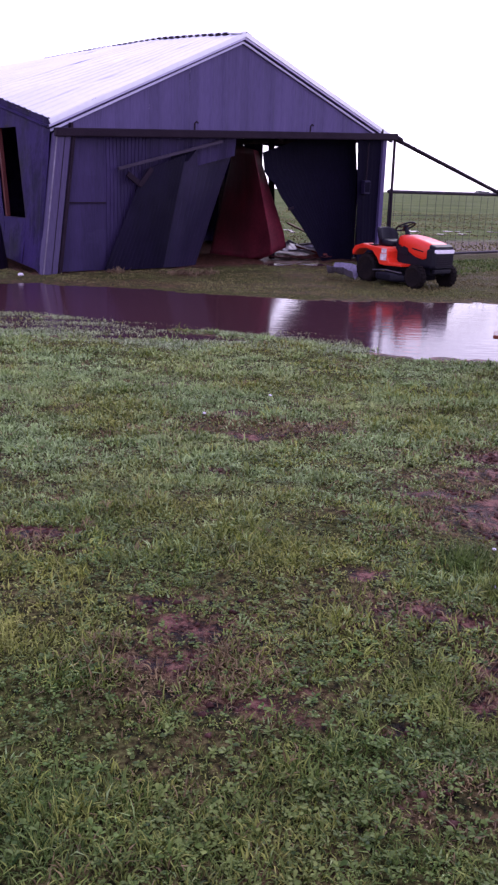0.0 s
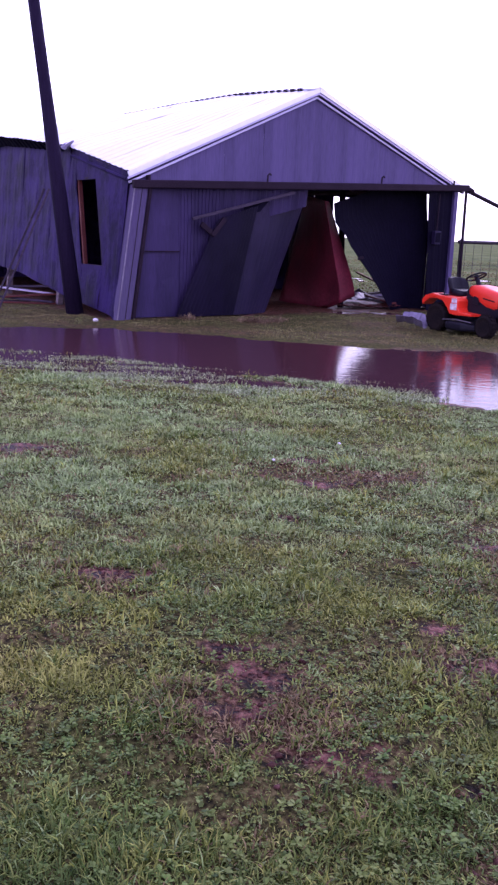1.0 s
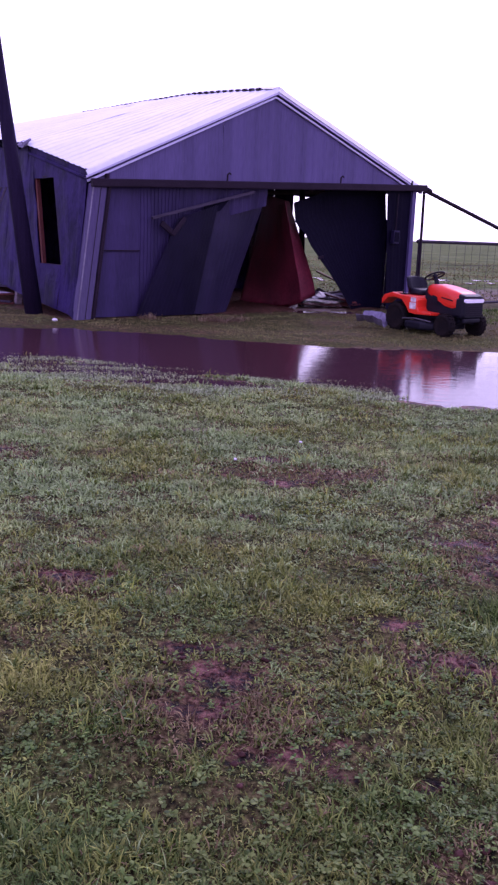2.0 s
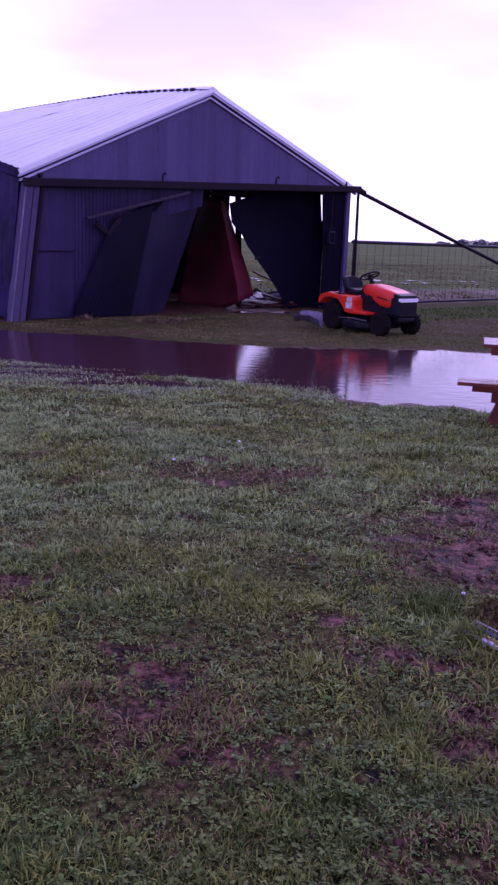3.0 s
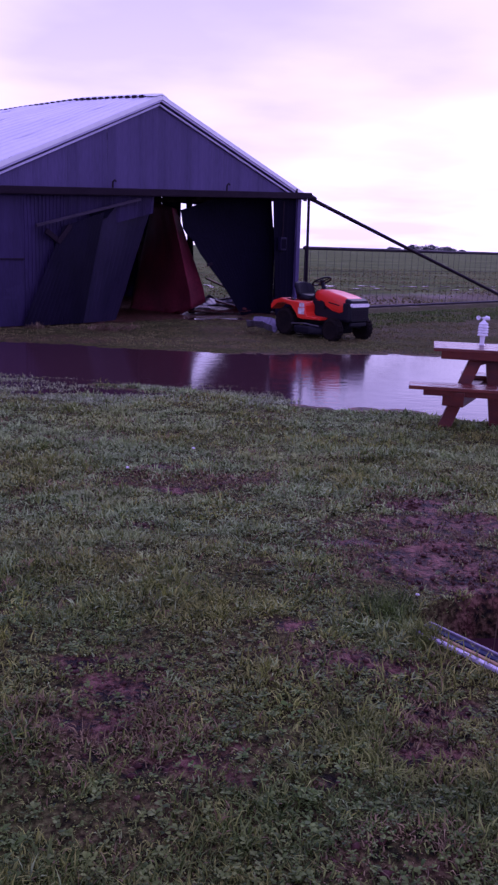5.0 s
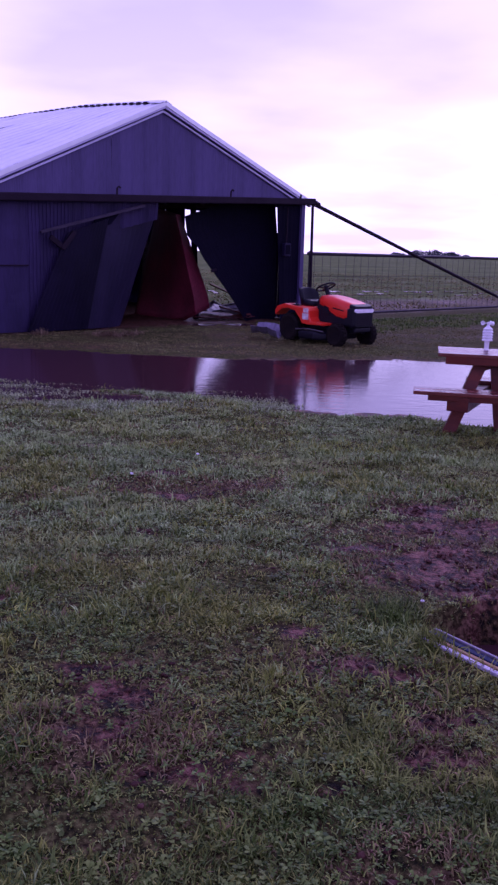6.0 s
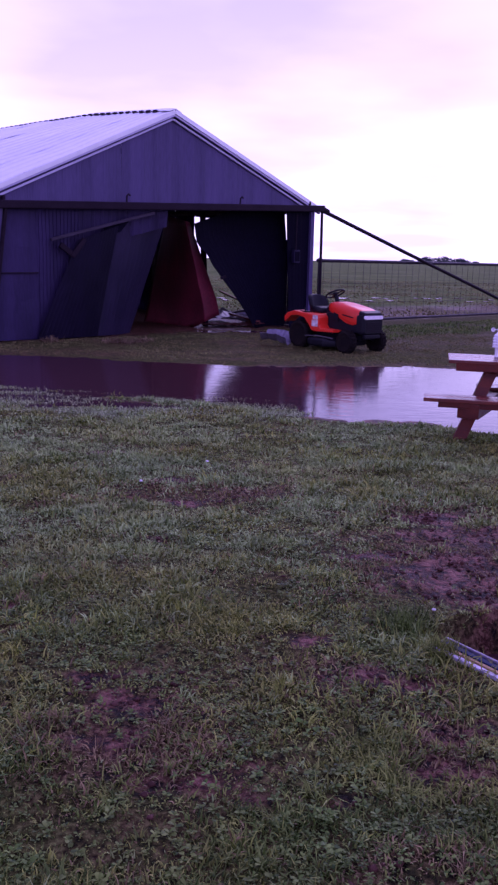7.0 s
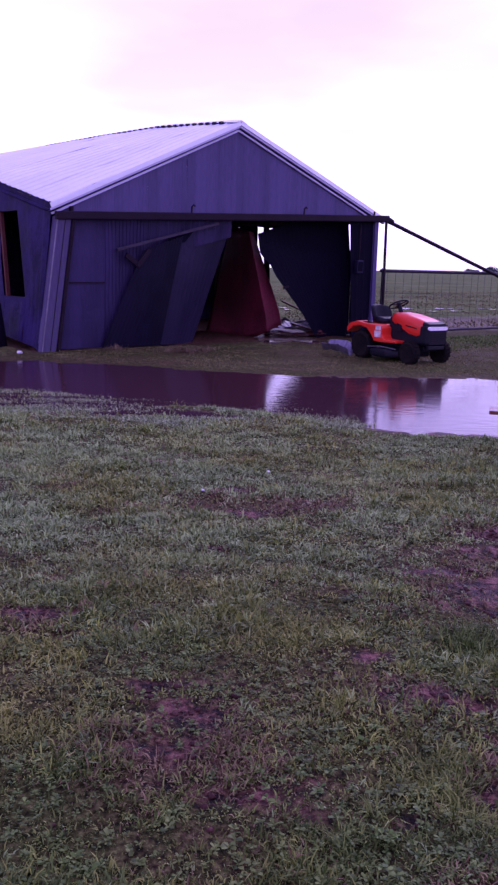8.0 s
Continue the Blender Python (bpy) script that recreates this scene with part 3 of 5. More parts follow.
def flat_pool(name, cx, cy, rx, ry, turn, z, label, seed):
    """A shallow pool with a ragged outline, lying on the ground."""
    bm = bmesh.new()
    vs = []
    for k in range(40):
        a = 2 * math.pi * k / 40
        r = 0.75 + 0.55 * noise.noise((math.cos(a) * 1.6 + seed, math.sin(a) * 1.6, seed))
        p = pose(cx, cy, z, 0, 0, turn) @ Vector((rx * r * math.cos(a), ry * r * math.sin(a), 0))
        vs.append(bm.verts.new(p))
    top = bm.faces.new(vs)
    low = bmesh.ops.extrude_face_region(bm, geom=[top])
    for v in [g for g in low["geom"] if isinstance(g, bmesh.types.BMVert)]:
        v.co.z -= 0.05
    bmesh.ops.recalc_face_normals(bm, faces=bm.faces)
    return tagged(part(name, bm, M_WATER, None), label, "puddle", kind="structure")


build_ground()
build_water("water", -9.5, 8.5, 7.2, 14.6, -0.020, "long brown rain puddle lying in front of the barn")


build_water("hole_water", 1.12, 2.05, 2.98, 3.64, -0.20, "dark water standing in a muddy hole", 0.2)


# ------------------------------------------------------------ barn
BARN = pose(-3.62, 15.35, 0, 0, 0, 38.75)      # x along its front, y into it
EAVE_D, EAVE_Z = (-0.3, 0.0, 2.7, 4.5, 6.3, 13.0), (2.60, 2.64, 3.22, 3.42, 3.60, 3.75)
RIDGE_D, RIDGE_Z = (-0.3, 0.13, 2.67, 5.2, 13.0), (4.45, 4.50, 4.67, 4.72, 4.80)
LEN = 13.0
S_L, S_M, S_R = 0.16, 4.36, 8.80


def roof_left(a, d):
    return (lerp(S_L, S_M, a), d, lerp(track(EAVE_D, EAVE_Z, d), track(RIDGE_D, RIDGE_Z, d), a) + 0.03 * noise.noise((a * 3, d * 0.8, 0)) * math.sin(math.pi * a))


def roof_right(a, d):
    return (lerp(S_M, S_R, a), d, lerp(track(RIDGE_D, RIDGE_Z, d), 2.84 + 0.01 * d, a))


def bar_z(s):
    return lerp(2.42, 2.82, (s - 0.5) / 8.35)


def gable_z(s):
    return lerp(2.62, 4.46, (s - S_L) / (S_M - S_L)) if s < S_M else lerp(4.46, 2.84, (s - S_M) / (S_R - S_M))


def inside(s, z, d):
    """The place d metres behind the front on the camera's sight line through (s, z)."""
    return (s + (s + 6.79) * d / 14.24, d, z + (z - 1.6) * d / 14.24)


def quad(bl, br, tl, tr, bow=0.0):
    bl, br, tl, tr = [Vector(p) for p in (bl, br, tl, tr)]

    def f(a, b):
        p = lerp(lerp(bl, br, a), lerp(tl, tr, a), b)
        return p + Vector((0, bow * math.sin(math.pi * a) * math.sin(math.pi * b), 0))
    return f


def column(p, q, ws, wd):
    p, q = Vector(p), Vector(q)
    return loft([[c + Vector((sx * ws / 2, sy * wd / 2, 0)) for sx, sy in ((-1, -1), (1, -1), (1, 1), (-1, 1))] for c in (p, q)])


def wall_bottom(d):
    return track((0, 0.25, 1.96, 2.77, 5.44, 6.66, 13), (0.0, 0.06, 0.19, 0.29, 0.60, 0.66, 0.5), d)


def side_point(d, z):
    """The racked left wall: its foot stands out, its head leans in."""
    # the front bay has racked: its top leans back, its foot forward
    hat = max(0.0, min(1.0, (d - 0.02) / 0.85, (2.62 - d) / 0.80))
    d = d + hat * max(-0.2, min(0.5, lerp(-0.15, 0.48, (z - 0.93) / 1.61)))
    top = track(EAVE_D, EAVE_Z, d)
    k = z / top
    return (lerp(-0.10, 0.24, k) + 0.03 * noise.noise((d * 0.9, z * 0.9, 4.0)), d, z)


def build_barn():
    barn = thing("barn", BARN, "storm-racked blue-grey tin barn, pale ridged roof, caved-in front doors", "barn")
    # roof, sheet by sheet, front to back
    n = 14
    for k in range(n):
        d0, d1 = lerp(-0.10, LEN, k / n), lerp(-0.10, LEN, (k + 1) / n) + 0.03
        lift = 0.006 * (k % 2)
        part("roof_sheet", sheet(lambda a, b: Vector(roof_left(b, lerp(d1, d0, a))) + Vector((0, 0, lift)), d1 - d0, 10, 0.24, 0.014, 0.006, 0.012, k), M_TINROOF, barn)
    for k in range(n):
        d0, d1 = lerp(-0.10, LEN, k / n), lerp(-0.10, LEN, (k + 1) / n) + 0.03
        lift = 0.006 * (k % 2)
        part("roof_sheet", sheet(lambda a, b: Vector(roof_right(1 - b, lerp(d0, d1, a))) + Vector((0, 0, lift)), d1 - d0, 6, 0.24, 0.022, 0.006), M_TINROOF, barn)
    ridge = [Vector((S_M, d, track(RIDGE_D, RIDGE_Z, d) + 0.025)) for d in (-0.13, 0.13, 2.67, 5.2, 9, LEN)]
    part("ridge_cap", loft([[p + Vector(o) for o in ((-0.16, 0, -0.055), (0, 0, 0.012), (0.16, 0, -0.055), (0, 0, -0.01))] for p in ridge]), M_TINROOF, barn)
    # dark blocks that draw the row of shadows under the ridge cap
    teeth = bmesh.new()
    for k in range(34):
        d = 0.35 + 0.24 * k
        add_box(teeth, (S_M - 0.13, d, track(RIDGE_D, RIDGE_Z, d) - 0.034), (0.10, 0.11, 0.05))
    part("ridge_shadow_teeth", teeth, M_TRACK, barn)
    # eave purlins and rafters under the tin
    for s, zf in ((0.30, lambda d: track(EAVE_D, EAVE_Z, d) - 0.07), (8.68, lambda d: 2.74 + 0.01 * d)):
        pts = [(s, d, zf(d)) for d in (0.05, 2.7, 6.3, LEN)]
        part("eave_beam", tube(pts, 0.06, 6), M_OLDWOOD, barn)
    for d in (0.9, 3.6, 6.4, 9.2, 12.0):
        zr, ze = track(RIDGE_D, RIDGE_Z, d) - 0.09, track(EAVE_D, EAVE_Z, d) - 0.09
        part("rafter", beam((0.25, d, ze), (S_M, d, zr), 0.05, 0.12), M_OLDWOOD, barn)
        part("rafter", beam((S_M, d, zr), (8.72, d, 2.76 + 0.01 * d), 0.05, 0.12), M_OLDWOOD, barn)
    # gable sheets
    s = 0.42
    while s < 8.45:
        s1 = min(s + 0.90, 8.52)
        if s < S_M < s1:
            s1 = S_M
        s0 = s

        def g(a, b, s0=s0, s1=s1):
            x = lerp(s0, s1, a)
            return (x, 0.0, lerp(bar_z(x) - 0.05, gable_z(x) - 0.05, b))
        part("gable_sheet", sheet(g, s1 - s0, 5, 0.30, 0.006, 0.006, 0.006, s0), M_SIDING, barn)
        s = s1 + 0.002
    # rake trim, with a thin strip below it against the wall
    for a, b in (((S_L - 0.02, 2.60), (S_M, 4.475)), ((S_M, 4.475), (S_R + 0.02, 2.82))):
        (x0, z0), (x1, z1) = a, b
        part("rake_trim", beam((x0, -0.115, z0 - 0.030), (x1, -0.115, z1 - 0.030), 0.025, 0.085), M_TINROOF, barn, "white metal rake trim")
        part("drip_edge", beam((x0, -0.095, z0 - 0.096), (x1, -0.095, z1 - 0.096), 0.02, 0.036), M_TRIM, barn)
        part("soffit", beam((x0, -0.06, z0 - 0.12), (x1, -0.06, z1 - 0.12), 0.08, 0.012, 0.002), M_POST, barn)
        part("wall_trim", beam((x0 + (0.05 if x0 < 1 else 0), -0.035, z0 - 0.165), (x1 - (0.28 if x0 > 1 else 0), -0.035, z1 - 0.165 + (0.10 if x0 > 1 else 0)), 0.03, 0.04), M_TRIM, barn, "thin white trim strip")
    # door track with its two hooks
    part("door_track", beam((0.22, -0.14, bar_z(0.22)), (8.90, -0.14, bar_z(8.9)), 0.11, 0.145, 0.02), M_TRACK, barn, "dark steel sliding-door track")
    for s in (3.14, 6.15):
        z = bar_z(s)
        part("track_hook", tube([(s, -0.15, z + 0.05), (s, -0.16, z + 0.19), (s + 0.035, -0.17, z + 0.225), (s + 0.07, -0.17, z + 0.20)], 0.018, 8), M_TRACK, barn)
    for s in (0.55, 8.42):
        part("track_bracket", box((s, -0.09, bar_z(s) + 0.10), (0.05, 0.10, 0.12), None, 0.01), M_TRACK, barn)
    # leaning corner post, and a dark bar drawn for the shadow gap beside it
    part("corner_post", column((0.04, -0.03, -0.02), (0.385, -0.05, 2.40), 0.29, 0.16), M_POST, barn, "leaning pale grey corner post")
    # pale strip that paints in the bright line on the post's left edge
    part("post_edge", column((-0.085, -0.118, 0.0), (0.262, -0.138, 2.40), 0.022, 0.012), M_GREYSHEET, barn, "pale strip drawn as the corner post's bright edge")
    part("post_seam", column((0.075, -0.112, 0.0), (0.42, -0.132, 2.40), 0.012, 0.008), M_TRACK, barn)
    part("door_seam", beam((0.44, -0.012, 1.235), (1.26, -0.012, 1.245), 0.02, 0.022, 0.003), M_TRACK, barn)
    part("torn_eave_tin", sheet(lambda a, b: (lerp(0.06, 0.24, b) + 0.04 * math.sin(11 * a), lerp(2.90, 2.45, a), 3.17 + 0.07 * b + 0.04 * math.sin(7 * a + 2 * b)), 0.45, 4, 0.12, 0.02, 0.006, 0.05, 2.2), M_GREYSHEET, barn, "crumpled grey tin at the torn eave")
    part("shadow_gap_bar", tube([(0.24, -0.11, 0), (0.585, -0.13, 2.42)], 0.036, 10), M_TRACK, barn)
    # racked side wall with its window
    W0, W1, WZ0, WZ1 = 0.92, 1.84, 0.93, 2.54

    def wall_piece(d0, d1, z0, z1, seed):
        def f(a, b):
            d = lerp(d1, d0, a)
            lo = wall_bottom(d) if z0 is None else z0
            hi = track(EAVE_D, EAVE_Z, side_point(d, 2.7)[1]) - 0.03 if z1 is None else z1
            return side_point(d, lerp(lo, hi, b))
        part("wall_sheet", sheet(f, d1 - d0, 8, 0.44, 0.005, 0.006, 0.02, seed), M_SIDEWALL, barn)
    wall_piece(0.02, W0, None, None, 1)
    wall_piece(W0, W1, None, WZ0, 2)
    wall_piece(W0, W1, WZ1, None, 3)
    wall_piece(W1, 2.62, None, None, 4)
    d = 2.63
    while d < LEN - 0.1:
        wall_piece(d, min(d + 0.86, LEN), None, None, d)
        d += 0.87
    win = part("window", column(Vector(side_point(W1 - 0.05, WZ0)) + Vector((0.07, 0, 0)), Vector(side_point(W1 - 0.05, WZ1)) + Vector((0.07, 0, 0)), 0.07, 0.07), M_JAMB, barn, "empty window with a red-brown jamb")
    part("jamb", column(Vector(side_point(W0 + 0.03, WZ0)) + Vector((0.08, 0, 0)), Vector(side_point(W0 + 0.03, WZ1)) + Vector((0.08, 0, 0)), 0.12, 0.05), M_TRACK, win)
    part("sill", beam(Vector(side_point(W0, WZ0)) + Vector((0.08, 0, -0.02)), Vector(side_point(W1, WZ0)) + Vector((0.08, 0, -0.02)), 0.12, 0.04), M_TRACK, win)
    part("head", beam(Vector(side_point(W0, WZ1)) + Vector((0.08, 0, 0.02)), Vector(side_point(W1, WZ1)) + Vector((0.08, 0, 0.02)), 0.12, 0.04), M_TRACK, win)
    part("eave_trim", tube([Vector(side_point(d, track(EAVE_D, EAVE_Z, side_point(d, 2.6)[1]) - 0.16)) + Vector((-0.025, 0, 0)) for d in (0.05, 1.2, 2.6)], 0.03, 6), M_SIDEWALL, barn)
    # near-black strip that paints in the shaded underside of the lifted eave
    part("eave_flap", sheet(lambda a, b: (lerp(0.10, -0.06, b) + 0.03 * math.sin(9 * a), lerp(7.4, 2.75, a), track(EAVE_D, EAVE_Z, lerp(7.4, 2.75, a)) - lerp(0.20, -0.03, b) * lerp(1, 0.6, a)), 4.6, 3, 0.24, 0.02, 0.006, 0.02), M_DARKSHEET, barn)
    # right wall: torn open in the middle
    for d0, d1 in ((0.06, 0.76), (0.93, 1.80), *[(4.45 + 0.86 * k, 4.45 + 0.86 * k + 0.85) for k in range(10)]):
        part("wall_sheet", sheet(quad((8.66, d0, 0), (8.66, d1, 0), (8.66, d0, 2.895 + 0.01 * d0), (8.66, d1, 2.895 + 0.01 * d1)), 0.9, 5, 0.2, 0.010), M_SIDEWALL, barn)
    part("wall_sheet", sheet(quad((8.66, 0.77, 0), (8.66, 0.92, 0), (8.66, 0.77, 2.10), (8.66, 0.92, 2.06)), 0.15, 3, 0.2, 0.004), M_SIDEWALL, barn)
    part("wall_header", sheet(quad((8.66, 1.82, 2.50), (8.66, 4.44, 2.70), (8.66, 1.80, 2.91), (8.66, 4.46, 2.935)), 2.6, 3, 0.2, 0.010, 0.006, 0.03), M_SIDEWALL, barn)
    for k in range(9):
        s0, s1 = lerp(8.66, 0.25, k / 9), lerp(8.66, 0.25, (k + 1) / 9)
        part("back_sheet", sheet(quad((s0, LEN - 0.05, 0), (s1, LEN - 0.05, 0), (s0, LEN - 0.05, track(RIDGE_D, RIDGE_Z, LEN) - 0.1 - abs(s0 - S_M) * (0.24 if s0 < S_M else 0.43)),
                                      (s1, LEN - 0.05, track(RIDGE_D, RIDGE_Z, LEN) - 0.1 - abs(s1 - S_M) * (0.24 if s1 < S_M else 0.43))), 0.93, 4, 0.2, 0.010), M_SIDEWALL, barn)
    for d in (1.86, 6.2, 9.3):
        part("wall_post", column((8.60, d, 0), (8.60, d, 2.75), 0.12, 0.12), M_OLDWOOD, barn)
        e = max(d, 3.0)
        part("wall_post", column((0.05, e, 0), (0.38, e, track(EAVE_D, EAVE_Z, e) - 0.1), 0.12, 0.12), M_OLDWOOD, barn)
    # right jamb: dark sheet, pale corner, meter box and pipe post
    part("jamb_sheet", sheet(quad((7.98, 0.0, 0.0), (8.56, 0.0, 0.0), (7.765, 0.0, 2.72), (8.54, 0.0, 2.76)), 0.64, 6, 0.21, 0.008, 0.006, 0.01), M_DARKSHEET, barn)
    part("corner_trim", column((8.62, -0.02, 0.0), (8.60, -0.02, 2.74), 0.12, 0.10), M_SIDING, barn)
    bx = part("meter_box", box((8.05, -0.07, 1.68), (0.20, 0.10, 0.30), None, 0.012), M_DOORSHEET, barn, "small grey meter box")
    part("lid", box((8.05, -0.125, 1.68), (0.15, 0.012, 0.22), None, 0.004), M_DARKSHEET, bx)
    part("conduit", tube([(8.07, -0.05, 1.83), (8.08, -0.05, 2.65)], 0.015, 8), M_TRACK, barn)
    part("track_post", tube([(8.90, -0.14, 0), (8.84, -0.14, bar_z(8.84))], 0.034, 10), M_TRACK, barn, "dark steel pipe post")
    # left doors: a standing sheet, the torn sheet above, two sheets kicked in, shade-darkened
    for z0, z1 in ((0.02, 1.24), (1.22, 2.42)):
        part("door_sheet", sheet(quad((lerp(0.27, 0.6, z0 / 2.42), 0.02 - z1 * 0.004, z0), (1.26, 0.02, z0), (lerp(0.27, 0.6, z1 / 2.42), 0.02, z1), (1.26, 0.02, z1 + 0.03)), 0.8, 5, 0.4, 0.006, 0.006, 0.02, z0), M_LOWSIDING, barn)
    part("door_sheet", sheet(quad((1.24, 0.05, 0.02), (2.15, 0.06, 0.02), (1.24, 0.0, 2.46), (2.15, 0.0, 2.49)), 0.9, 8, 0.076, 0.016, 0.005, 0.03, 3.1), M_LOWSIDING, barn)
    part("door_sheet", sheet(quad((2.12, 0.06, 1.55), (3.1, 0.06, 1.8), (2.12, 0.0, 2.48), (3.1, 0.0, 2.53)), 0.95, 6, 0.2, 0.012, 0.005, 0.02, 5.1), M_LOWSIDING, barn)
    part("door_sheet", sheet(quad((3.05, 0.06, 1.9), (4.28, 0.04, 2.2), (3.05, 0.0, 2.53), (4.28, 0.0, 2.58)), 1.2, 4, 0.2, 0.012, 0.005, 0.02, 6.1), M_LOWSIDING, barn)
    part("door_sheet", sheet(quad((1.14, -0.10, 0.02), (2.47, -0.08, 0.03), (2.06, -0.09, 1.86), (2.98, -0.09, 2.16), -0.03), 1.3, 16, 0.09, 0.004, 0.006, 0.014, 7.7), M_BLUEDARK, barn, "crumpled door sheet, shade darkened into its colour")
    # right edge set back along the camera's sight lines
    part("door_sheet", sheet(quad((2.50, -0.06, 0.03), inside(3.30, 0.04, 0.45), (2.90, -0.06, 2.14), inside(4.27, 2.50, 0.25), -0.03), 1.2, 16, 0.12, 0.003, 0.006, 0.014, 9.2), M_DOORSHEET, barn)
    part("door_rail", beam((1.46, -0.13, 1.85), (3.84, -0.10, 2.45), 0.05, 0.055), M_DARKWOOD, barn, "broken weathered wooden door rail")
    part("door_brace", beam((1.68, -0.09, 1.77), (1.97, -0.09, 1.57), 0.04, 0.10), M_TRACK, barn)
    part("door_brace", beam((1.93, -0.10, 1.56), (2.20, -0.10, 1.88), 0.04, 0.09), M_TRACK, barn)
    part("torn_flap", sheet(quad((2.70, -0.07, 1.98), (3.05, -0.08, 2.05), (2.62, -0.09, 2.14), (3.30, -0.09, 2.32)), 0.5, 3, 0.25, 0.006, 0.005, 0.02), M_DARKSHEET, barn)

    # red sheet, bowed like a barrel, its left receding along sight lines to darken
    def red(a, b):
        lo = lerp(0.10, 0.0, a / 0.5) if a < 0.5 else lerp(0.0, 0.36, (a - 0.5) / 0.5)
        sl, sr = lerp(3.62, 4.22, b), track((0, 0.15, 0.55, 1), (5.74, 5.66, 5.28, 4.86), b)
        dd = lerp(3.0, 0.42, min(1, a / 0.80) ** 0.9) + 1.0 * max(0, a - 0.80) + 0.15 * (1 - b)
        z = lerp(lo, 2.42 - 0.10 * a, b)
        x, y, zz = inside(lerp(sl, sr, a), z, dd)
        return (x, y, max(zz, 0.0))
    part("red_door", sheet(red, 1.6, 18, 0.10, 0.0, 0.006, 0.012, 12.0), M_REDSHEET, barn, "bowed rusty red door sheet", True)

    # right leaf, hanging torn; set on camera sight lines, near-black for its shade
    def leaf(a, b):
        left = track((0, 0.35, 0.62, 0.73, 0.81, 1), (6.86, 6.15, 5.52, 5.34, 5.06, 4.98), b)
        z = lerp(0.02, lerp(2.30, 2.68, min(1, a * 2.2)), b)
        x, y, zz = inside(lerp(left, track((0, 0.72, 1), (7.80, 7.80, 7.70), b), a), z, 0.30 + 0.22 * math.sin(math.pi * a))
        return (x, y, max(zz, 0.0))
    part("torn_door", sheet(leaf, 2.2, 18, 0.1, 0.004, 0.006, 0.015, 15.0), M_DARKSHEET, barn, "torn door sheet, backlit shade darkened into its colour")
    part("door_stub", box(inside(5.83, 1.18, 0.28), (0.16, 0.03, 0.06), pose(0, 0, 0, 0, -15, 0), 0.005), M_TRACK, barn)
    # post placed on a camera sight line through the gap
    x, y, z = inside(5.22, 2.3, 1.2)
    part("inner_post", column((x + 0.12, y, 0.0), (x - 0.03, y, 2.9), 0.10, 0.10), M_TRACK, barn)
    return barn


build_barn()


# ------------------------------------------------------------ fence and pipe brace
def build_fence():
    fence = thing("fence", BARN, "tall dark wire panel fence with a steel pipe top rail", "fence")
    part("top_rail", tube([(8.9, 0.0, 1.60), (15.0, 0.0, 1.61), (24.0, 0.0, 1.62)], 0.042, 8), M_WIRE, fence)
    part("bottom_rail", tube([(8.9, 0.0, 0.10), (24.0, 0.0, 0.10)], 0.035, 8), M_WIRE, fence)
    for s in (9.0, 24.0):
        part("post", tube([(s, 0.0, 0.0), (s, 0.0, 1.66)], 0.05, 10), M_WIRE, fence)
    wire = tube([(0, 0, 0.10), (0, 0, 1.60)], 0.0042, 5)
    first = part("wire", wire, M_WIRE, fence)
    s, k = 9.15, 0
    first.location = (s, 0, 0)
    while s < 23.7:
        s += (0.31, 0.29, 0.33, 0.30)[k % 4]
        k += 1
        w = new("wire", first.data)
        w.parent = fence
        w.location = (s, 0.01 * math.sin(k * 2.1), 0)
    for z in (0.55, 1.05):
        part("cross_wire", tube([(8.9, 0, z), (24.0, 0, z)], 0.004, 5), M_WIRE, fence)
    return fence


build_fence()
brace = thing("pipe_brace", BARN, "long dark steel pipe slanting from the door track to the ground", "brace")
part("pipe", tube([(8.92, -0.14, 2.755), (12.4, -0.14, 1.835), (15.6, -0.14, 1.005), (19.6, -0.14, -0.04)], 0.046, 10), M_TRACK, brace)
part("collar", tube([(8.82, -0.14, 2.83), (9.06, -0.14, 2.75)], 0.062, 10), M_TRACK, brace)


# ------------------------------------------------------------ pole and wreckage by the side wall
pole = thing("utility_pole", pose(-4.65, 16.05, 0, 0, 0, 0), "dark leaning creosoted wooden utility pole beside the barn", "pole")
part("shaft", tube([(0.02, 0, -0.1), (-0.24, 0.02, 2.0), (-0.51, 0.05, 4.2), (-1.18, 0.1, 9.6)], [0.172, 0.145, 0.112, 0.090], 14), M_POLE, pole, "", True)
prop = thing("prop_rails", pose(0, 0, 0), "two weathered grey rails leaning against the pole", "rails")
for dx in (-0.045, 0.045):
    part("rail", beam((-5.08 + dx, 15.86, 2.30), (-6.12 + dx * 1.5, 15.75, 0.02), 0.035, 0.035), M_DARKWOOD, prop)


def loose_board(x, y, z, length, turn, tilt, mat, label, w=0.14, h=0.035, group=""):
    ob = tagged(part("board", box((0, 0, h / 2), (length, w, h), None, 0.004), mat, None), label, "board", group)
    ob.matrix_world = pose(x, y, z, 0, tilt, turn)
    return ob


WRECK = "broken boards under the side wall"
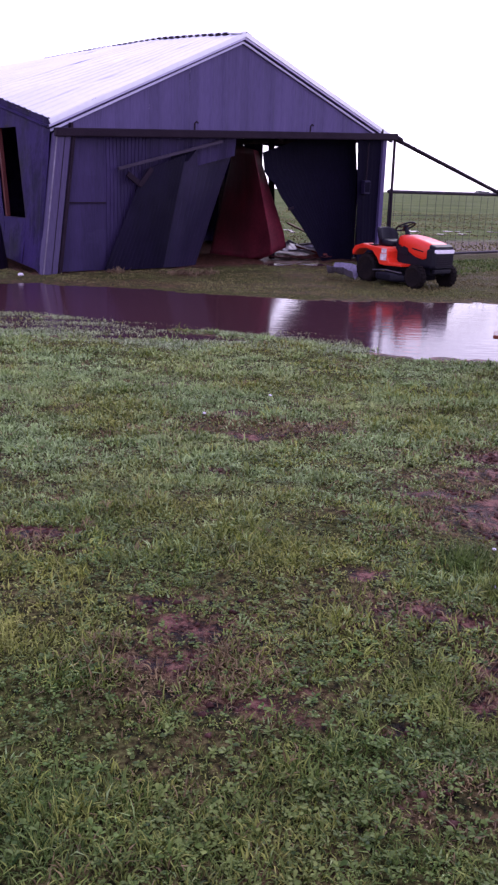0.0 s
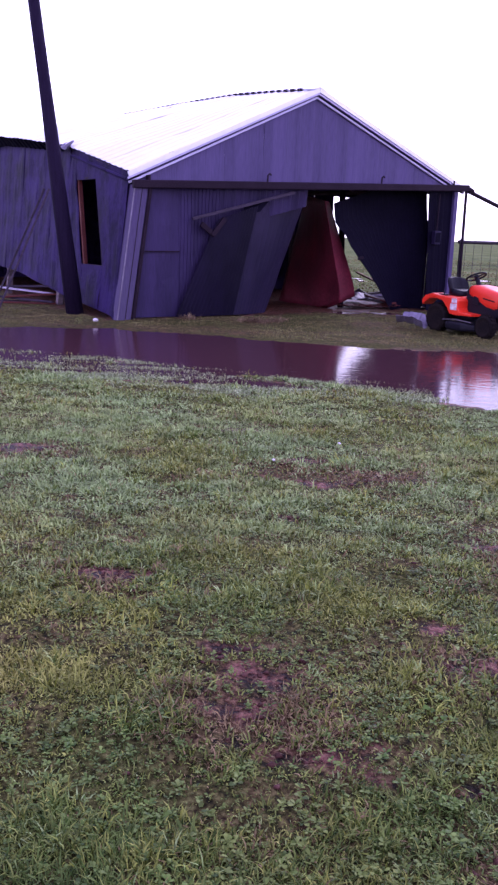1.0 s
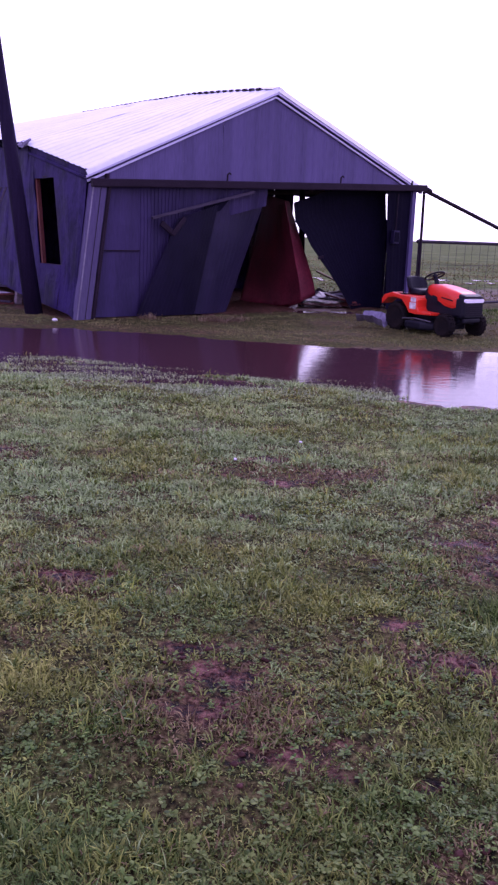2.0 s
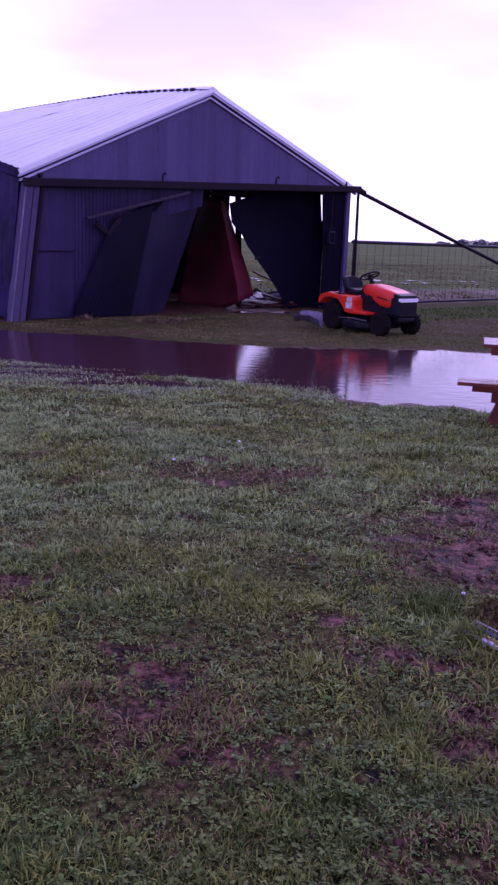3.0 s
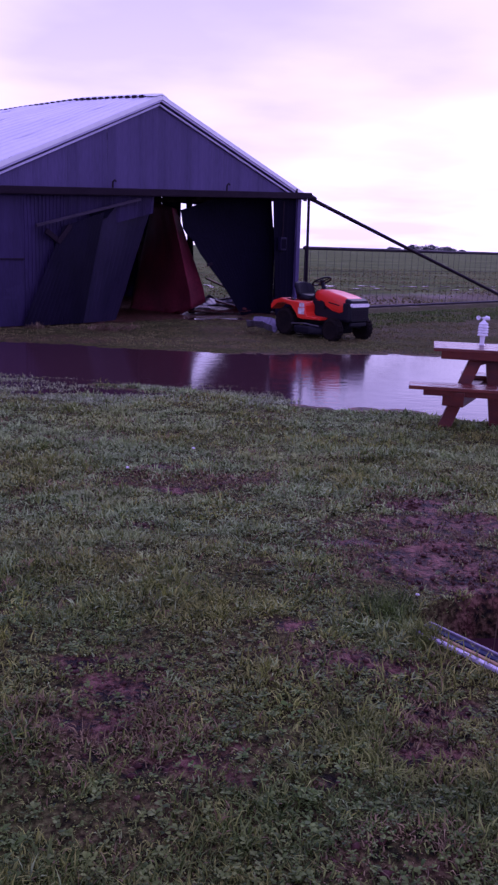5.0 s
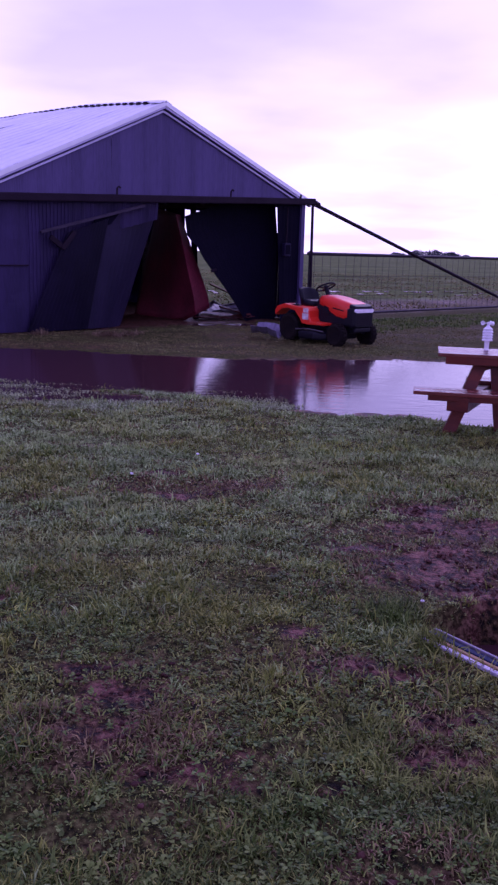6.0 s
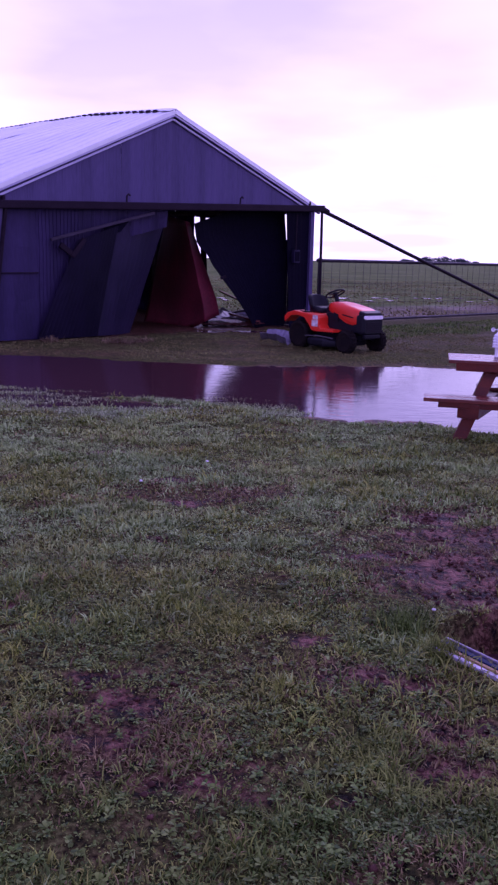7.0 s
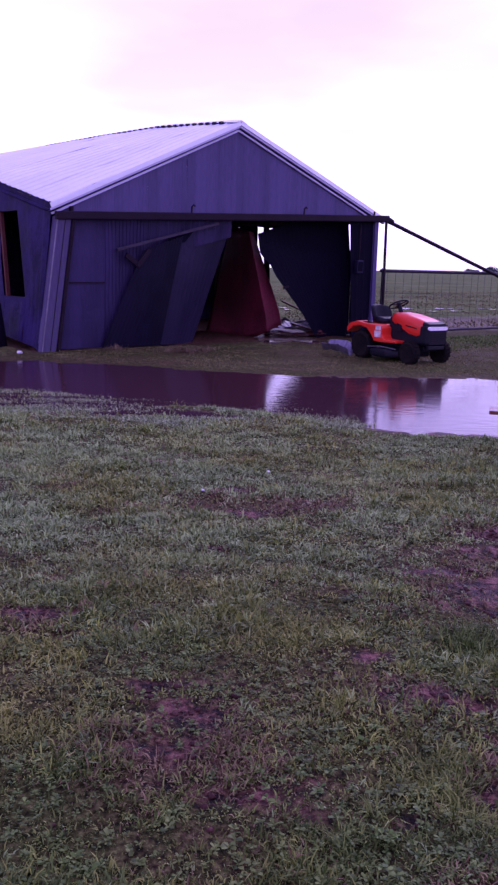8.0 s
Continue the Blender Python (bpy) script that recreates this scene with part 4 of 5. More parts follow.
for x, y, z, ln, tu, ti, mt, lb in (
        (-6.3, 17.5, 0.02, 1.6, 12, 0, M_JAMB, "red-brown board lying in the mud"), (-6.5, 17.7, 0.10, 1.9, -6, 3, M_DARKWOOD, "grey board lying on other boards"),
        (-6.0, 17.8, 0.17, 1.3, 22, -4, M_JAMB, "red-brown board on a wreck heap"), (-6.9, 17.4, 0.05, 1.8, 35, 2, M_DARKWOOD, "grey split board in the mud"),
        (-6.4, 17.95, 0.26, 1.5, 4, 5, M_PALESHEET, "pale board on a wreck heap"), (-6.2, 18.1, 0.33, 1.2, -15, -3, M_DARKWOOD, "short grey board on the heap")):
    loose_board(x, y, z, ln, tu, ti, mt, lb, group=WRECK)


def scrap(name, m, w, ln, mat, label, bend=0.1, seed=0.0, group=""):
    """A bent piece of sheet metal, lying on the ground."""
    bm = sheet(lambda a, b: ((a - 0.5) * w, (b - 0.5) * ln, bend * (1 - math.cos((b - 0.5) * 2.2)) + 0.05 * math.sin(3 * a + seed) + 0.06), w, 8, 0.2, 0.012, 0.006, 0.04, seed)
    ob = tagged(part(name, bm, mat, None), label, "sheet metal", group)
    ob.matrix_world = m
    return ob


HEAP = "storm debris behind the doors"
scrap("tin_sheet", pose(1.40, 20.9, 0.05, 8, 4, 30), 1.3, 0.7, M_PALESHEET, "pale bent tin sheet on a debris heap", 0.18, 1.0, HEAP)
scrap("tin_sheet", pose(1.72, 22.7, 0.06, 12, -10, -35), 0.9, 0.35, M_PALESHEET, "bright torn strip of tin on wet ground", 0.15, 2.0, HEAP)
scrap("tin_sheet", pose(0.85, 21.6, 0.10, -6, 8, 70), 1.2, 0.8, M_GREYSHEET, "grey crumpled tin sheet in a debris heap", 0.25, 3.0, HEAP)
scrap("tin_sheet", pose(1.2, 20.2, 0.02, 3, 2, 10), 1.5, 0.5, M_JAMB, "rusty red tin sheet lying flat on mud", 0.05, 4.0, HEAP)
for x, y, z, ln, tu, ti, mt, lb in ((1.7, 22.9, 0.42, 1.6, -30, 20, M_STRAW, "fresh tan board sticking out of debris"), (1.0, 21.2, 0.20, 1.6, 25, -8, M_OLDWOOD, "grey board across a debris heap"),
                                    (1.5, 20.7, 0.18, 1.2, -55, 6, M_JAMB, "dark red board on a debris heap"), (1.7, 21.2, 0.12, 1.4, 5, 0, M_OLDWOOD, "grey board under a debris heap")):
    loose_board(x, y, z, ln, tu, ti, mt, lb, 0.12, 0.04, HEAP)
flat_pool("barn_puddle", 0.62, 18.55, 0.42, 0.30, 10, 0.02, "small puddle on the mud inside the barn", 2.0)
flat_pool("barn_puddle", 1.45, 18.75, 0.50, 0.22, 15, 0.02, "small puddle on the mud inside the barn", 5.0)
prnd = random.Random(5)
for k in range(44):
    x = prnd.uniform(1.5, 17)
    flat_pool("field_puddle", x, 32.5 + 0.36 * x + prnd.uniform(-1.2, 2.6), prnd.uniform(0.06, 0.36), prnd.uniform(0.10, 0.26), 25, 0.03, "shallow rainwater lying on the field", 7.0 + k)
scrap("torn_chute", pose(1.80, 16.02, 0.0, 4, 10, -28), 0.55, 0.42, M_GREYSHEET, "bent grey sheet lying behind the lawn tractor", 0.3, 6.0)


# ------------------------------------------------------------ lawn tractor
def prism(profile, y0, y1, bevel=0.012):
    """A side outline (x, z) given a width."""
    bm = bmesh.new()
    a = [bm.verts.new((x, y0, z)) for x, z in profile]
    b = [bm.verts.new((x, y1, z)) for x, z in profile]
    n = len(profile)
    bm.faces.new(a); bm.faces.new(b[::-1])
    for k in range(n):
        bm.faces.new((a[k], a[(k + 1) % n], b[(k + 1) % n], b[k]))
    bmesh.ops.recalc_face_normals(bm, faces=bm.faces)
    if bevel:
        rim = [e for e in bm.edges if abs(e.verts[0].co.y - e.verts[1].co.y) < 1e-6]
        bmesh.ops.bevel(bm, geom=rim, offset=bevel, segments=2, affect="EDGES", profile=0.6)
    return bm


def rounded(cx, w, z0, z1, r, x, n=4):
    """A rounded upright section at x."""
    pts = []
    for sx, sz, a0 in ((1, 1, 0), (-1, 1, 90), (-1, -1, 180), (1, -1, 270)):
        for k in range(n + 1):
            a = radians(a0 + 90 * k / n)
            pts.append(Vector((x, cx + sx * (w / 2 - r) + r * math.cos(a), (z1 - r if sz > 0 else z0 + r) + r * math.sin(a))))
    return pts


def build_tractor():
    t = thing("lawn_tractor", pose(2.555, 15.98, 0, 0, 0, -55), "orange-red riding lawn tractor with black seat and grille on wet grass", "lawn tractor")
    for name, x, y, r, w in (("rear_wheel", 0, 0.36, 0.255, 0.22), ("rear_wheel", 0, -0.36, 0.255, 0.22), ("front_wheel", 1.2, 0.39, 0.20, 0.16), ("front_wheel", 1.2, -0.39, 0.20, 0.16)):
        tyre = turned([(r * 0.55, -w * 0.42), (r * 0.80, -w * 0.5), (r * 0.95, -w * 0.42), (r, -w * 0.2), (r, w * 0.2), (r * 0.95, w * 0.42), (r * 0.80, w * 0.5), (r * 0.55, w * 0.42)])
        for k in range(18):
            a = 2 * math.pi * k / 18
            for sg in (-1, 1):
                add_box(tyre, (r * math.cos(a), sg * w * 0.2, r * math.sin(a)), (0.022, w * 0.34, 0.03), pose(0, 0, 0, 0, -math.degrees(a), 0) @ pose(0, 0, 0, sg * 25, 0, 0))
        wheel = part(name, tyre, M_RUBBER, t, "muddy black tyre")
        wheel.location = (x, y, r)
        part("rim", turned([(0.0, -w * 0.36), (r * 0.2, -w * 0.40), (r * 0.5, -w * 0.30), (r * 0.56, -w * 0.42), (r * 0.56, w * 0.42), (r * 0.5, w * 0.30), (r * 0.2, w * 0.40), (0.0, w * 0.36)]), M_RIM, wheel)
    part("chassis", box((0.55, 0, 0.31), (1.55, 0.34, 0.16), None, 0.02), M_BLACKPL, t)
    part("rear_axle", tube([(0, -0.36, 0.255), (0, 0.36, 0.255)], 0.04, 10), M_BLACKPL, t)
    part("front_axle", tube([(1.2, -0.39, 0.20), (1.2, -0.12, 0.27), (1.2, 0.12, 0.27), (1.2, 0.39, 0.20)], 0.03, 10), M_BLACKPL, t)
    side = [(-0.36, 0.46), (-0.37, 0.55), (-0.30, 0.63), (-0.10, 0.685), (0.12, 0.655), (0.50, 0.635), (0.555, 0.58), (0.565, 0.47), (0.62, 0.40), (0.92, 0.385), (0.92, 0.345), (0.50, 0.335), (0.37, 0.35), (0.295, 0.45), (0.17, 0.565), (-0.01, 0.60), (-0.19, 0.58)]
    for y0, y1 in ((-0.475, -0.20), (0.20, 0.475)):
        part("fender", prism(side, y0, y1, 0.02), M_ORANGE, t)
    part("seat_deck", box((0.07, 0, 0.60), (0.74, 0.42, 0.10), None, 0.02), M_ORANGE, t)
    part("step_mat", box((0.69, 0, 0.345), (0.42, 0.90, 0.03), None, 0.008), M_BLACKPL, t)
    seat = part("seat", loft([rounded(0, 0.36, 0.65, 0.76, 0.04, 0.02), rounded(0, 0.40, 0.645, 0.775, 0.05, 0.12), rounded(0, 0.41, 0.645, 0.76, 0.05, 0.24), rounded(0, 0.36, 0.65, 0.735, 0.035, 0.35)]), M_BLACKPL, t, "black moulded seat", True)
    secs = []
    for z, w, x in ((0.70, 0.40, 0.05), (0.80, 0.45, 0.01), (0.89, 0.44, -0.02), (0.95, 0.36, -0.04), (0.975, 0.20, -0.05)):
        secs.append([Vector((x + dx + 0.10 * (abs(yy) / 0.23) ** 2, yy, z)) for yy, dx in [(-w / 2, 0), (-w / 4, -0.0), (0, 0), (w / 4, 0), (w / 2, 0), (w / 2, -0.07), (w / 4, -0.08), (0, -0.08), (-w / 4, -0.08), (-w / 2, -0.07)]])
    part("backrest", loft(secs), M_BLACKPL, seat, "", True)
    part("lever", tube([(0.12, -0.36, 0.64), (0.08, -0.38, 0.74)], 0.014, 8), M_BLACKPL, t)
    part("lever_plate", box((0.10, -0.36, 0.672), (0.22, 0.09, 0.02), None, 0.006), M_BLACKPL, t)
    # hood, cowl and nose
    part("hood", loft([rounded(0, 0.44, 0.66, 0.865, 0.09, 0.56), rounded(0, 0.50, 0.63, 0.875, 0.11, 0.66), rounded(0, 0.52, 0.53, 0.86, 0.12, 0.86), rounded(0, 0.53, 0.47, 0.83, 0.11, 1.02), rounded(0, 0.53, 0.44, 0.795, 0.11, 1.2),
                       rounded(0, 0.50, 0.46, 0.76, 0.10, 1.33), rounded(0, 0.47, 0.45, 0.725, 0.09, 1.40)]), M_ORANGE, t, "orange-red sloping hood", True)
    for y in (-0.262, 0.262):
        part("hood_vent", prism([(0.70, 0.56), (0.74, 0.69), (0.84, 0.66), (0.86, 0.54)], y - 0.012, y + 0.012, 0.004), M_BLACKPL, t)
        part("hood_stripe", prism([(0.95, 0.675), (1.22, 0.635), (1.22, 0.615), (0.95, 0.652)], y - 0.006, y + 0.006, 0.0), M_BLACKPL, t)
        part("engine_side", prism([(0.58, 0.34), (0.58, 0.68), (0.80, 0.66), (1.30, 0.56), (1.36, 0.36)], y * 0.86 - 0.02, y * 0.8 + 0.02, 0.004), M_BLACKPL, t)
    grille = part("grille", loft([rounded(0, 0.52, 0.34, 0.70, 0.06, 1.30), rounded(0, 0.51, 0.33, 0.71, 0.06, 1.42), rounded(0, 0.44, 0.36, 0.68, 0.05, 1.475)]), M_BLACKPL, t, "black plastic grille")
    part("headlight", loft([rounded(0, 0.47, 0.60, 0.675, 0.03, 1.452), rounded(0, 0.44, 0.608, 0.668, 0.025, 1.492)]), M_LENS, grille, "wide clear headlight strip")
    part("nose_band", loft([rounded(0, 0.50, 0.66, 0.752, 0.04, 1.34), rounded(0, 0.482, 0.66, 0.735, 0.04, 1.41), rounded(0, 0.44, 0.66, 0.715, 0.03, 1.455)]), M_BLACKPL, grille)
    for k in range(5):
        part("slat", box((1.478, 0, 0.40 + 0.036 * k), (0.014, 0.36, 0.012), None, 0.003), M_TRACK, grille)
    part("bumper", box((1.43, 0, 0.30), (0.06, 0.40, 0.07), None, 0.015), M_BLACKPL, t)
    part("cowl", loft([rounded(0, 0.42, 0.42, 0.80, 0.06, 0.50), rounded(0, 0.42, 0.42, 0.86, 0.06, 0.60)]), M_BLACKPL, t)
    part("steering_column", tube([(0.60, 0, 0.80), (0.50, 0, 0.985)], [0.05, 0.035], 12), M_BLACKPL, t)
    wheel = part("steering_wheel", ring(0.175, 0.016), M_BLACKPL, t, "black steering wheel", True)
    wheel.matrix_local = pose(0.485, 0, 1.01, 0, -27, 0)
    for a in (20, 160, 270):
        sp = part("spoke", box((0.085, 0, -0.008), (0.17, 0.035, 0.014), None, 0.005), M_BLACKPL, wheel)
        sp.matrix_local = pose(0, 0, 0, 0, 0, a)
    part("hub", turned([(0.0, -0.02), (0.05, -0.015), (0.045, 0.02), (0.0, 0.025)], 16), M_BLACKPL, wheel).matrix_local = pose(0, 0, 0, 90, 0, 0)
    for x, z, w, h in ((0.475, 0.588, 0.13, 0.080), (0.465, 0.480, 0.16, 0.115)):
        part("decal", box((x, -0.4765, z), (w, 0.008, h), None, 0.003), M_DECAL, t, "pale warning sticker with unreadable print")
    # cutting deck under the belly
    part("mower_deck", loft([rounded(-0.03, 0.80, 0.09, 0.20, 0.04, 0.24), rounded(-0.05, 1.04, 0.08, 0.23, 0.05, 0.42), rounded(-0.05, 1.06, 0.08, 0.23, 0.05, 0.78), rounded(-0.03, 0.80, 0.09, 0.20, 0.04, 0.97)]), M_BLACKPL, t)
    part("deck_bar", tube([(0.25, -0.50, 0.24), (0.60, -0.53, 0.27), (0.95, -0.48, 0.24)], 0.012, 8), M_RIM, t)
    part("hitch", box((-0.30, 0, 0.30), (0.14, 0.20, 0.05), None, 0.01), M_BLACKPL, t)
    return t


build_tractor()


# ------------------------------------------------------------ picnic table and weather station
def build_table():
    t = thing("picnic_table", pose(2.46, 7.56, 0, 0, 0, -17), "wet red-stained wooden picnic table at the edge of a puddle", "picnic table")
    for k in range(4):
        part("top_board", box((0.87, 0.075 + 0.152 * k, 0.725), (1.74, 0.142, 0.034), None, 0.006), M_TABLETOP, t)
    part("apron", box((0.87, 0.03, 0.675), (1.60, 0.035, 0.07), None, 0.006), M_REDWOOD, t)
    for x in (0.30, 1.42):
        part("cleat", box((x, 0.31, 0.672), (0.09, 0.56, 0.07), None, 0.006), M_REDWOOD, t)
    for y0, x0 in ((-0.42, -0.20), (0.46, 0.30)):
        for k in range(2):
            part("bench_board", box((x0 + 0.85, y0 + 0.07 + 0.145 * k, 0.425), (1.70, 0.137, 0.034), None, 0.006), M_TABLETOP, t)
        part("bench_rail", box((x0 + 0.88, y0 + 0.035, 0.385), (1.5, 0.035, 0.05), None, 0.005), M_REDWOOD, t)
    for x in (0.30, 1.42):
        part("bench_arm", beam((x - 0.11, -0.40, 0.335), (x + 0.19, 0.72, 0.335), 0.19, 0.13, 0.008), M_REDWOOD, t)
        part("leg", column((x - 0.17, 0.00, -0.04), (x + 0.12, 0.18, 0.70), 0.12, 0.09), M_REDWOOD, t)
        part("leg", column((x + 0.34, 0.22, -0.04), (x + 0.24, 0.28, 0.70), 0.12, 0.09), M_REDWOOD, t)
        part("knee_brace", beam((x + 0.10, 0.20, 0.60), (x + 0.34, 0.26, 0.68), 0.05, 0.07), M_REDWOOD, t)
    return t


build_table()


def build_station():
    w = thing("weather_station", pose(3.03, 7.87, 0.742, 0, 0, 20) @ Matrix.Scale(0.86, 4), "small white plastic weather station with cup vane on the table", "weather station")
    part("stem", turned([(0.030, 0.0), (0.030, 0.01), (0.024, 0.02), (0.030, 0.11)], 16), M_WHITEPL, w).matrix_local = pose(0, 0, 0, 90, 0, 0)
    for k in range(4):
        part("shield_plate", turned([(0.02, 0.0), (0.058, -0.006), (0.060, 0.004), (0.045, 0.02), (0.02, 0.022)], 20), M_WHITEPL, w).matrix_local = pose(0, 0, 0.11 + 0.030 * k, 90, 0, 0)
    part("cap", turned([(0.05, 0.0), (0.052, 0.012), (0.03, 0.03), (0.014, 0.05), (0.012, 0.085), (0.0, 0.09)], 20), M_WHITEPL, w).matrix_local = pose(0, 0, 0.225, 90, 0, 0)
    rotor = part("rotor", turned([(0.0, -0.012), (0.018, -0.01), (0.018, 0.01), (0.0, 0.012)], 12), M_WHITEPL, w)
    rotor.matrix_local = pose(0, 0, 0.30, 90, 0, 0)
    for k in range(3):
        a = radians(35 + 120 * k)
        part("arm", tube([(0, 0, 0.30), (0.06 * math.cos(a), 0.06 * math.sin(a), 0.30)], 0.004, 6), M_WHITEPL, w)
        cup = turned([(0.006, -0.024), (0.018, -0.018), (0.025, 0.0), (0.022, 0.0), (0.015, -0.015), (0.0, -0.02)], 14)
        part("cup", cup, M_WHITEPL, w).matrix_local = pose(0.065 * math.cos(a), 0.065 * math.sin(a), 0.30, 0, 0, math.degrees(a))
    return w


build_station()


# ------------------------------------------------------------ trim strip by the hole
strip = thing("siding_strip", pose(1.115, 3.245, 0.010, 0, 0, -58), "fallen white striped siding strip beside a muddy hole", "siding strip")
for nm, y, w, z, mt in (("white_lip", -0.048, 0.024, 0.012, M_PALESHEET), ("tan_band", -0.022, 0.018, 0.016, M_TANSTRIPE), ("navy_band", 0.004, 0.030, 0.020, M_BLUESTRIPE), ("grey_lip", 0.032, 0.012, 0.028, M_GREYSHEET)):
    part(nm, box((0.60, y, z), (1.2, w, 0.016), None, 0.004), mt, strip)
for x, y, r in ((0.217, 6.53, 0.014), (-0.276, 5.89, 0.014), (1.195, 3.616, 0.010), (-3.86, 14.6, 0.05)):
    b = bmesh.new()
    bmesh.ops.create_icosphere(b, subdivisions=2, radius=r)
    for v in b.verts:
        v.co *= 1 + 0.3 * noise.noise(v.co * 60)
        v.co.z *= 0.6
    o = tagged(part("pebble", b, M_STONE, None), "small white pebble lying in wet grass", "pebble", "white pebbles")
    o.location = (x, y, float(height(np.array([x]), np.array([y]))[0]) + r * 0.55 + (0.012 if y < 8 else 0.03))


# ------------------------------------------------------------ grass
def raw_mesh(name, co, loops, starts, mat, label, category):
    """One mesh of many small leaves from arrays."""
    me = bpy.data.meshes.new(name)
    me.vertices.add(len(co))
    me.vertices.foreach_set("co", co.ravel())
    me.loops.add(loops.size)
    me.loops.foreach_set("vertex_index", loops.ravel())
    me.polygons.add(starts.size)
    me.polygons.foreach_set("loop_start", starts.ravel())
    me.update()
    me.validate()
    me.materials.append(mat)
    return tagged(new(name, me), label, category, kind="stuff")


def blades(name, x, y, length, width, lean, mat, label, toward=None):
    """Curved blades standing at x, y; toward is the way each one leans."""
    n = len(x)
    rng = np.random.default_rng(len(name) * 101 + n)
    z = height(x, y) - 0.004
    a = rng.uniform(0, 2 * np.pi, n) if toward is None else toward + rng.normal(0, 0.6, n)
    tw = a + np.pi / 2 + rng.normal(0, 0.55, n)
    ln = length * rng.uniform(0.55, 1.35, n)
    wd = width * rng.uniform(0.7, 1.3, n)
    le = np.clip(lean * rng.uniform(0.3, 1.6, n), 0, 1.35)
    dx, dy = np.cos(a), np.sin(a)
    side = np.stack([np.cos(tw) * wd / 2, np.sin(tw) * wd / 2, rng.normal(0, 0.15, n) * wd], 1)
    base = np.stack([x, y, z], 1)
    mid = base + np.stack([dx * ln * 0.45 * np.sin(le * 0.6), dy * ln * 0.45 * np.sin(le * 0.6), ln * 0.5 * np.cos(le * 0.6)], 1)
    tip = mid + np.stack([dx * ln * 0.55 * np.sin(le * 1.25), dy * ln * 0.55 * np.sin(le * 1.25), ln * 0.5 * np.cos(le * 1.25)], 1)
    co = np.stack([base - side, base + side, mid + side * 0.8, mid - side * 0.8, tip], 1).reshape(-1, 3)
    o = (np.arange(n) * 5)[:, None]
    loops = np.concatenate([o + np.array([[0, 1, 2, 3]]), o + np.array([[3, 2, 4]])], 1)
    return raw_mesh(name, co, loops, np.stack([np.arange(n) * 7, np.arange(n) * 7 + 4], 1), mat, label, "grass")


def rosettes(name, cx, cy, per, size, mat, label):
    """Low weeds: rings of rounded leaves round each centre."""
    rng = np.random.default_rng(len(name) * 77 + len(cx))
    n = len(cx) * per
    a = (np.repeat(rng.uniform(0, 6.28, len(cx)), per) + np.tile(np.arange(per) * 2 * np.pi / per, len(cx))) + rng.normal(0, 0.35, n)
    ln = np.repeat(size * rng.uniform(0.6, 1.4, len(cx)), per) * rng.uniform(0.7, 1.2, n)
    wd = ln * rng.uniform(0.38, 0.62, n)
    rise = rng.uniform(0.15, 0.9, n)
    x, y = np.repeat(cx, per), np.repeat(cy, per)
    base = np.stack([x, y, height(x, y) + rng.uniform(0.002, 0.018, n)], 1)
    out = np.stack([np.cos(a), np.sin(a), np.zeros(n)], 1)
    side = np.stack([-np.sin(a), np.cos(a), rng.normal(0, 0.25, n)], 1) * (wd / 2)[:, None]
    up = np.array([[0, 0, 1.0]])

    def at(f, lift):
        return base + out * (ln * f)[:, None] + up * (ln * rise * lift)[:, None]
    co = np.stack([at(0.0, 0), at(0.38, 0.38) - side * 0.8, at(0.38, 0.38) + side * 0.8, at(0.72, 0.52) - side, at(0.72, 0.52) + side, at(1.0, 0.45)], 1).reshape(-1, 3)
    o = (np.arange(n) * 6)[:, None]
    loops = np.concatenate([o + np.array([[0, 2, 1]]), o + np.array([[1, 2, 4, 3]]), o + np.array([[3, 4, 5]])], 1)
    k = np.arange(n) * 10
    return raw_mesh(name, co, loops, np.stack([k, k + 3, k + 7], 1), mat, label, "weeds")


def scatter(n, x0, x1, y0, y1, keep, seed):
    rng = np.random.default_rng(seed)
    x, y = rng.uniform(x0, x1, n), rng.uniform(y0, y1, n)
    k = rng.uniform(0, 1, n) < keep(x, y)
    return x[k], y[k]


def growth(x, y):
    """How rank the turf stands: 0 cropped, 1 tufted."""
    return np.clip(0.5 + 3.2 * (fbm(x * 4.2, y * 5.2, 63, 3) - 0.5), 0, 1)


def lawn(x, y):
    """How much of the ground the turf covers."""
    thin = np.clip(0.70 + 2.2 * (fbm(x * 1.9, y * 2.6, 61) - 0.42), 0.58, 1)
    thin = np.maximum(thin, np.clip((y - 3.0) / 2.2, 0, 0.9))
    s = shore(x, y)
    wet = np.where(s < 0, np.clip(-s / 0.30, 0.45, 1), np.clip(0.9 - 0.75 * s, 0, 1) * np.clip(4 * (fbm(x * 1.8, y * 4.5, 67) - 0.42), 0, 1) * (x < 1.4))
    return thin * (1 - 0.42 * worn(x, y)) * (1 - np.clip(1.4 * bare(x, y), 0, 0.92)) * wet * (1 - np.clip(hole_depth(x, y) * 3, 0, 1))


def yard_strip(n, y0, y1, seed, broad):
    """Turf points in a strip of yard before the barn, sized to cover the camera's view."""
    rng = np.random.default_rng(seed)
    y = rng.uniform(y0, y1, n)
    x = rng.uniform(-1, 1, n) * broad
    fade = np.clip((broad - np.abs(x)) / 0.35, 0, 1) * np.clip((y - 0.9) / 0.5, 0, 1)
    k = rng.uniform(0, 1, n) < lawn(x, y) * fade
    return x[k], y[k]


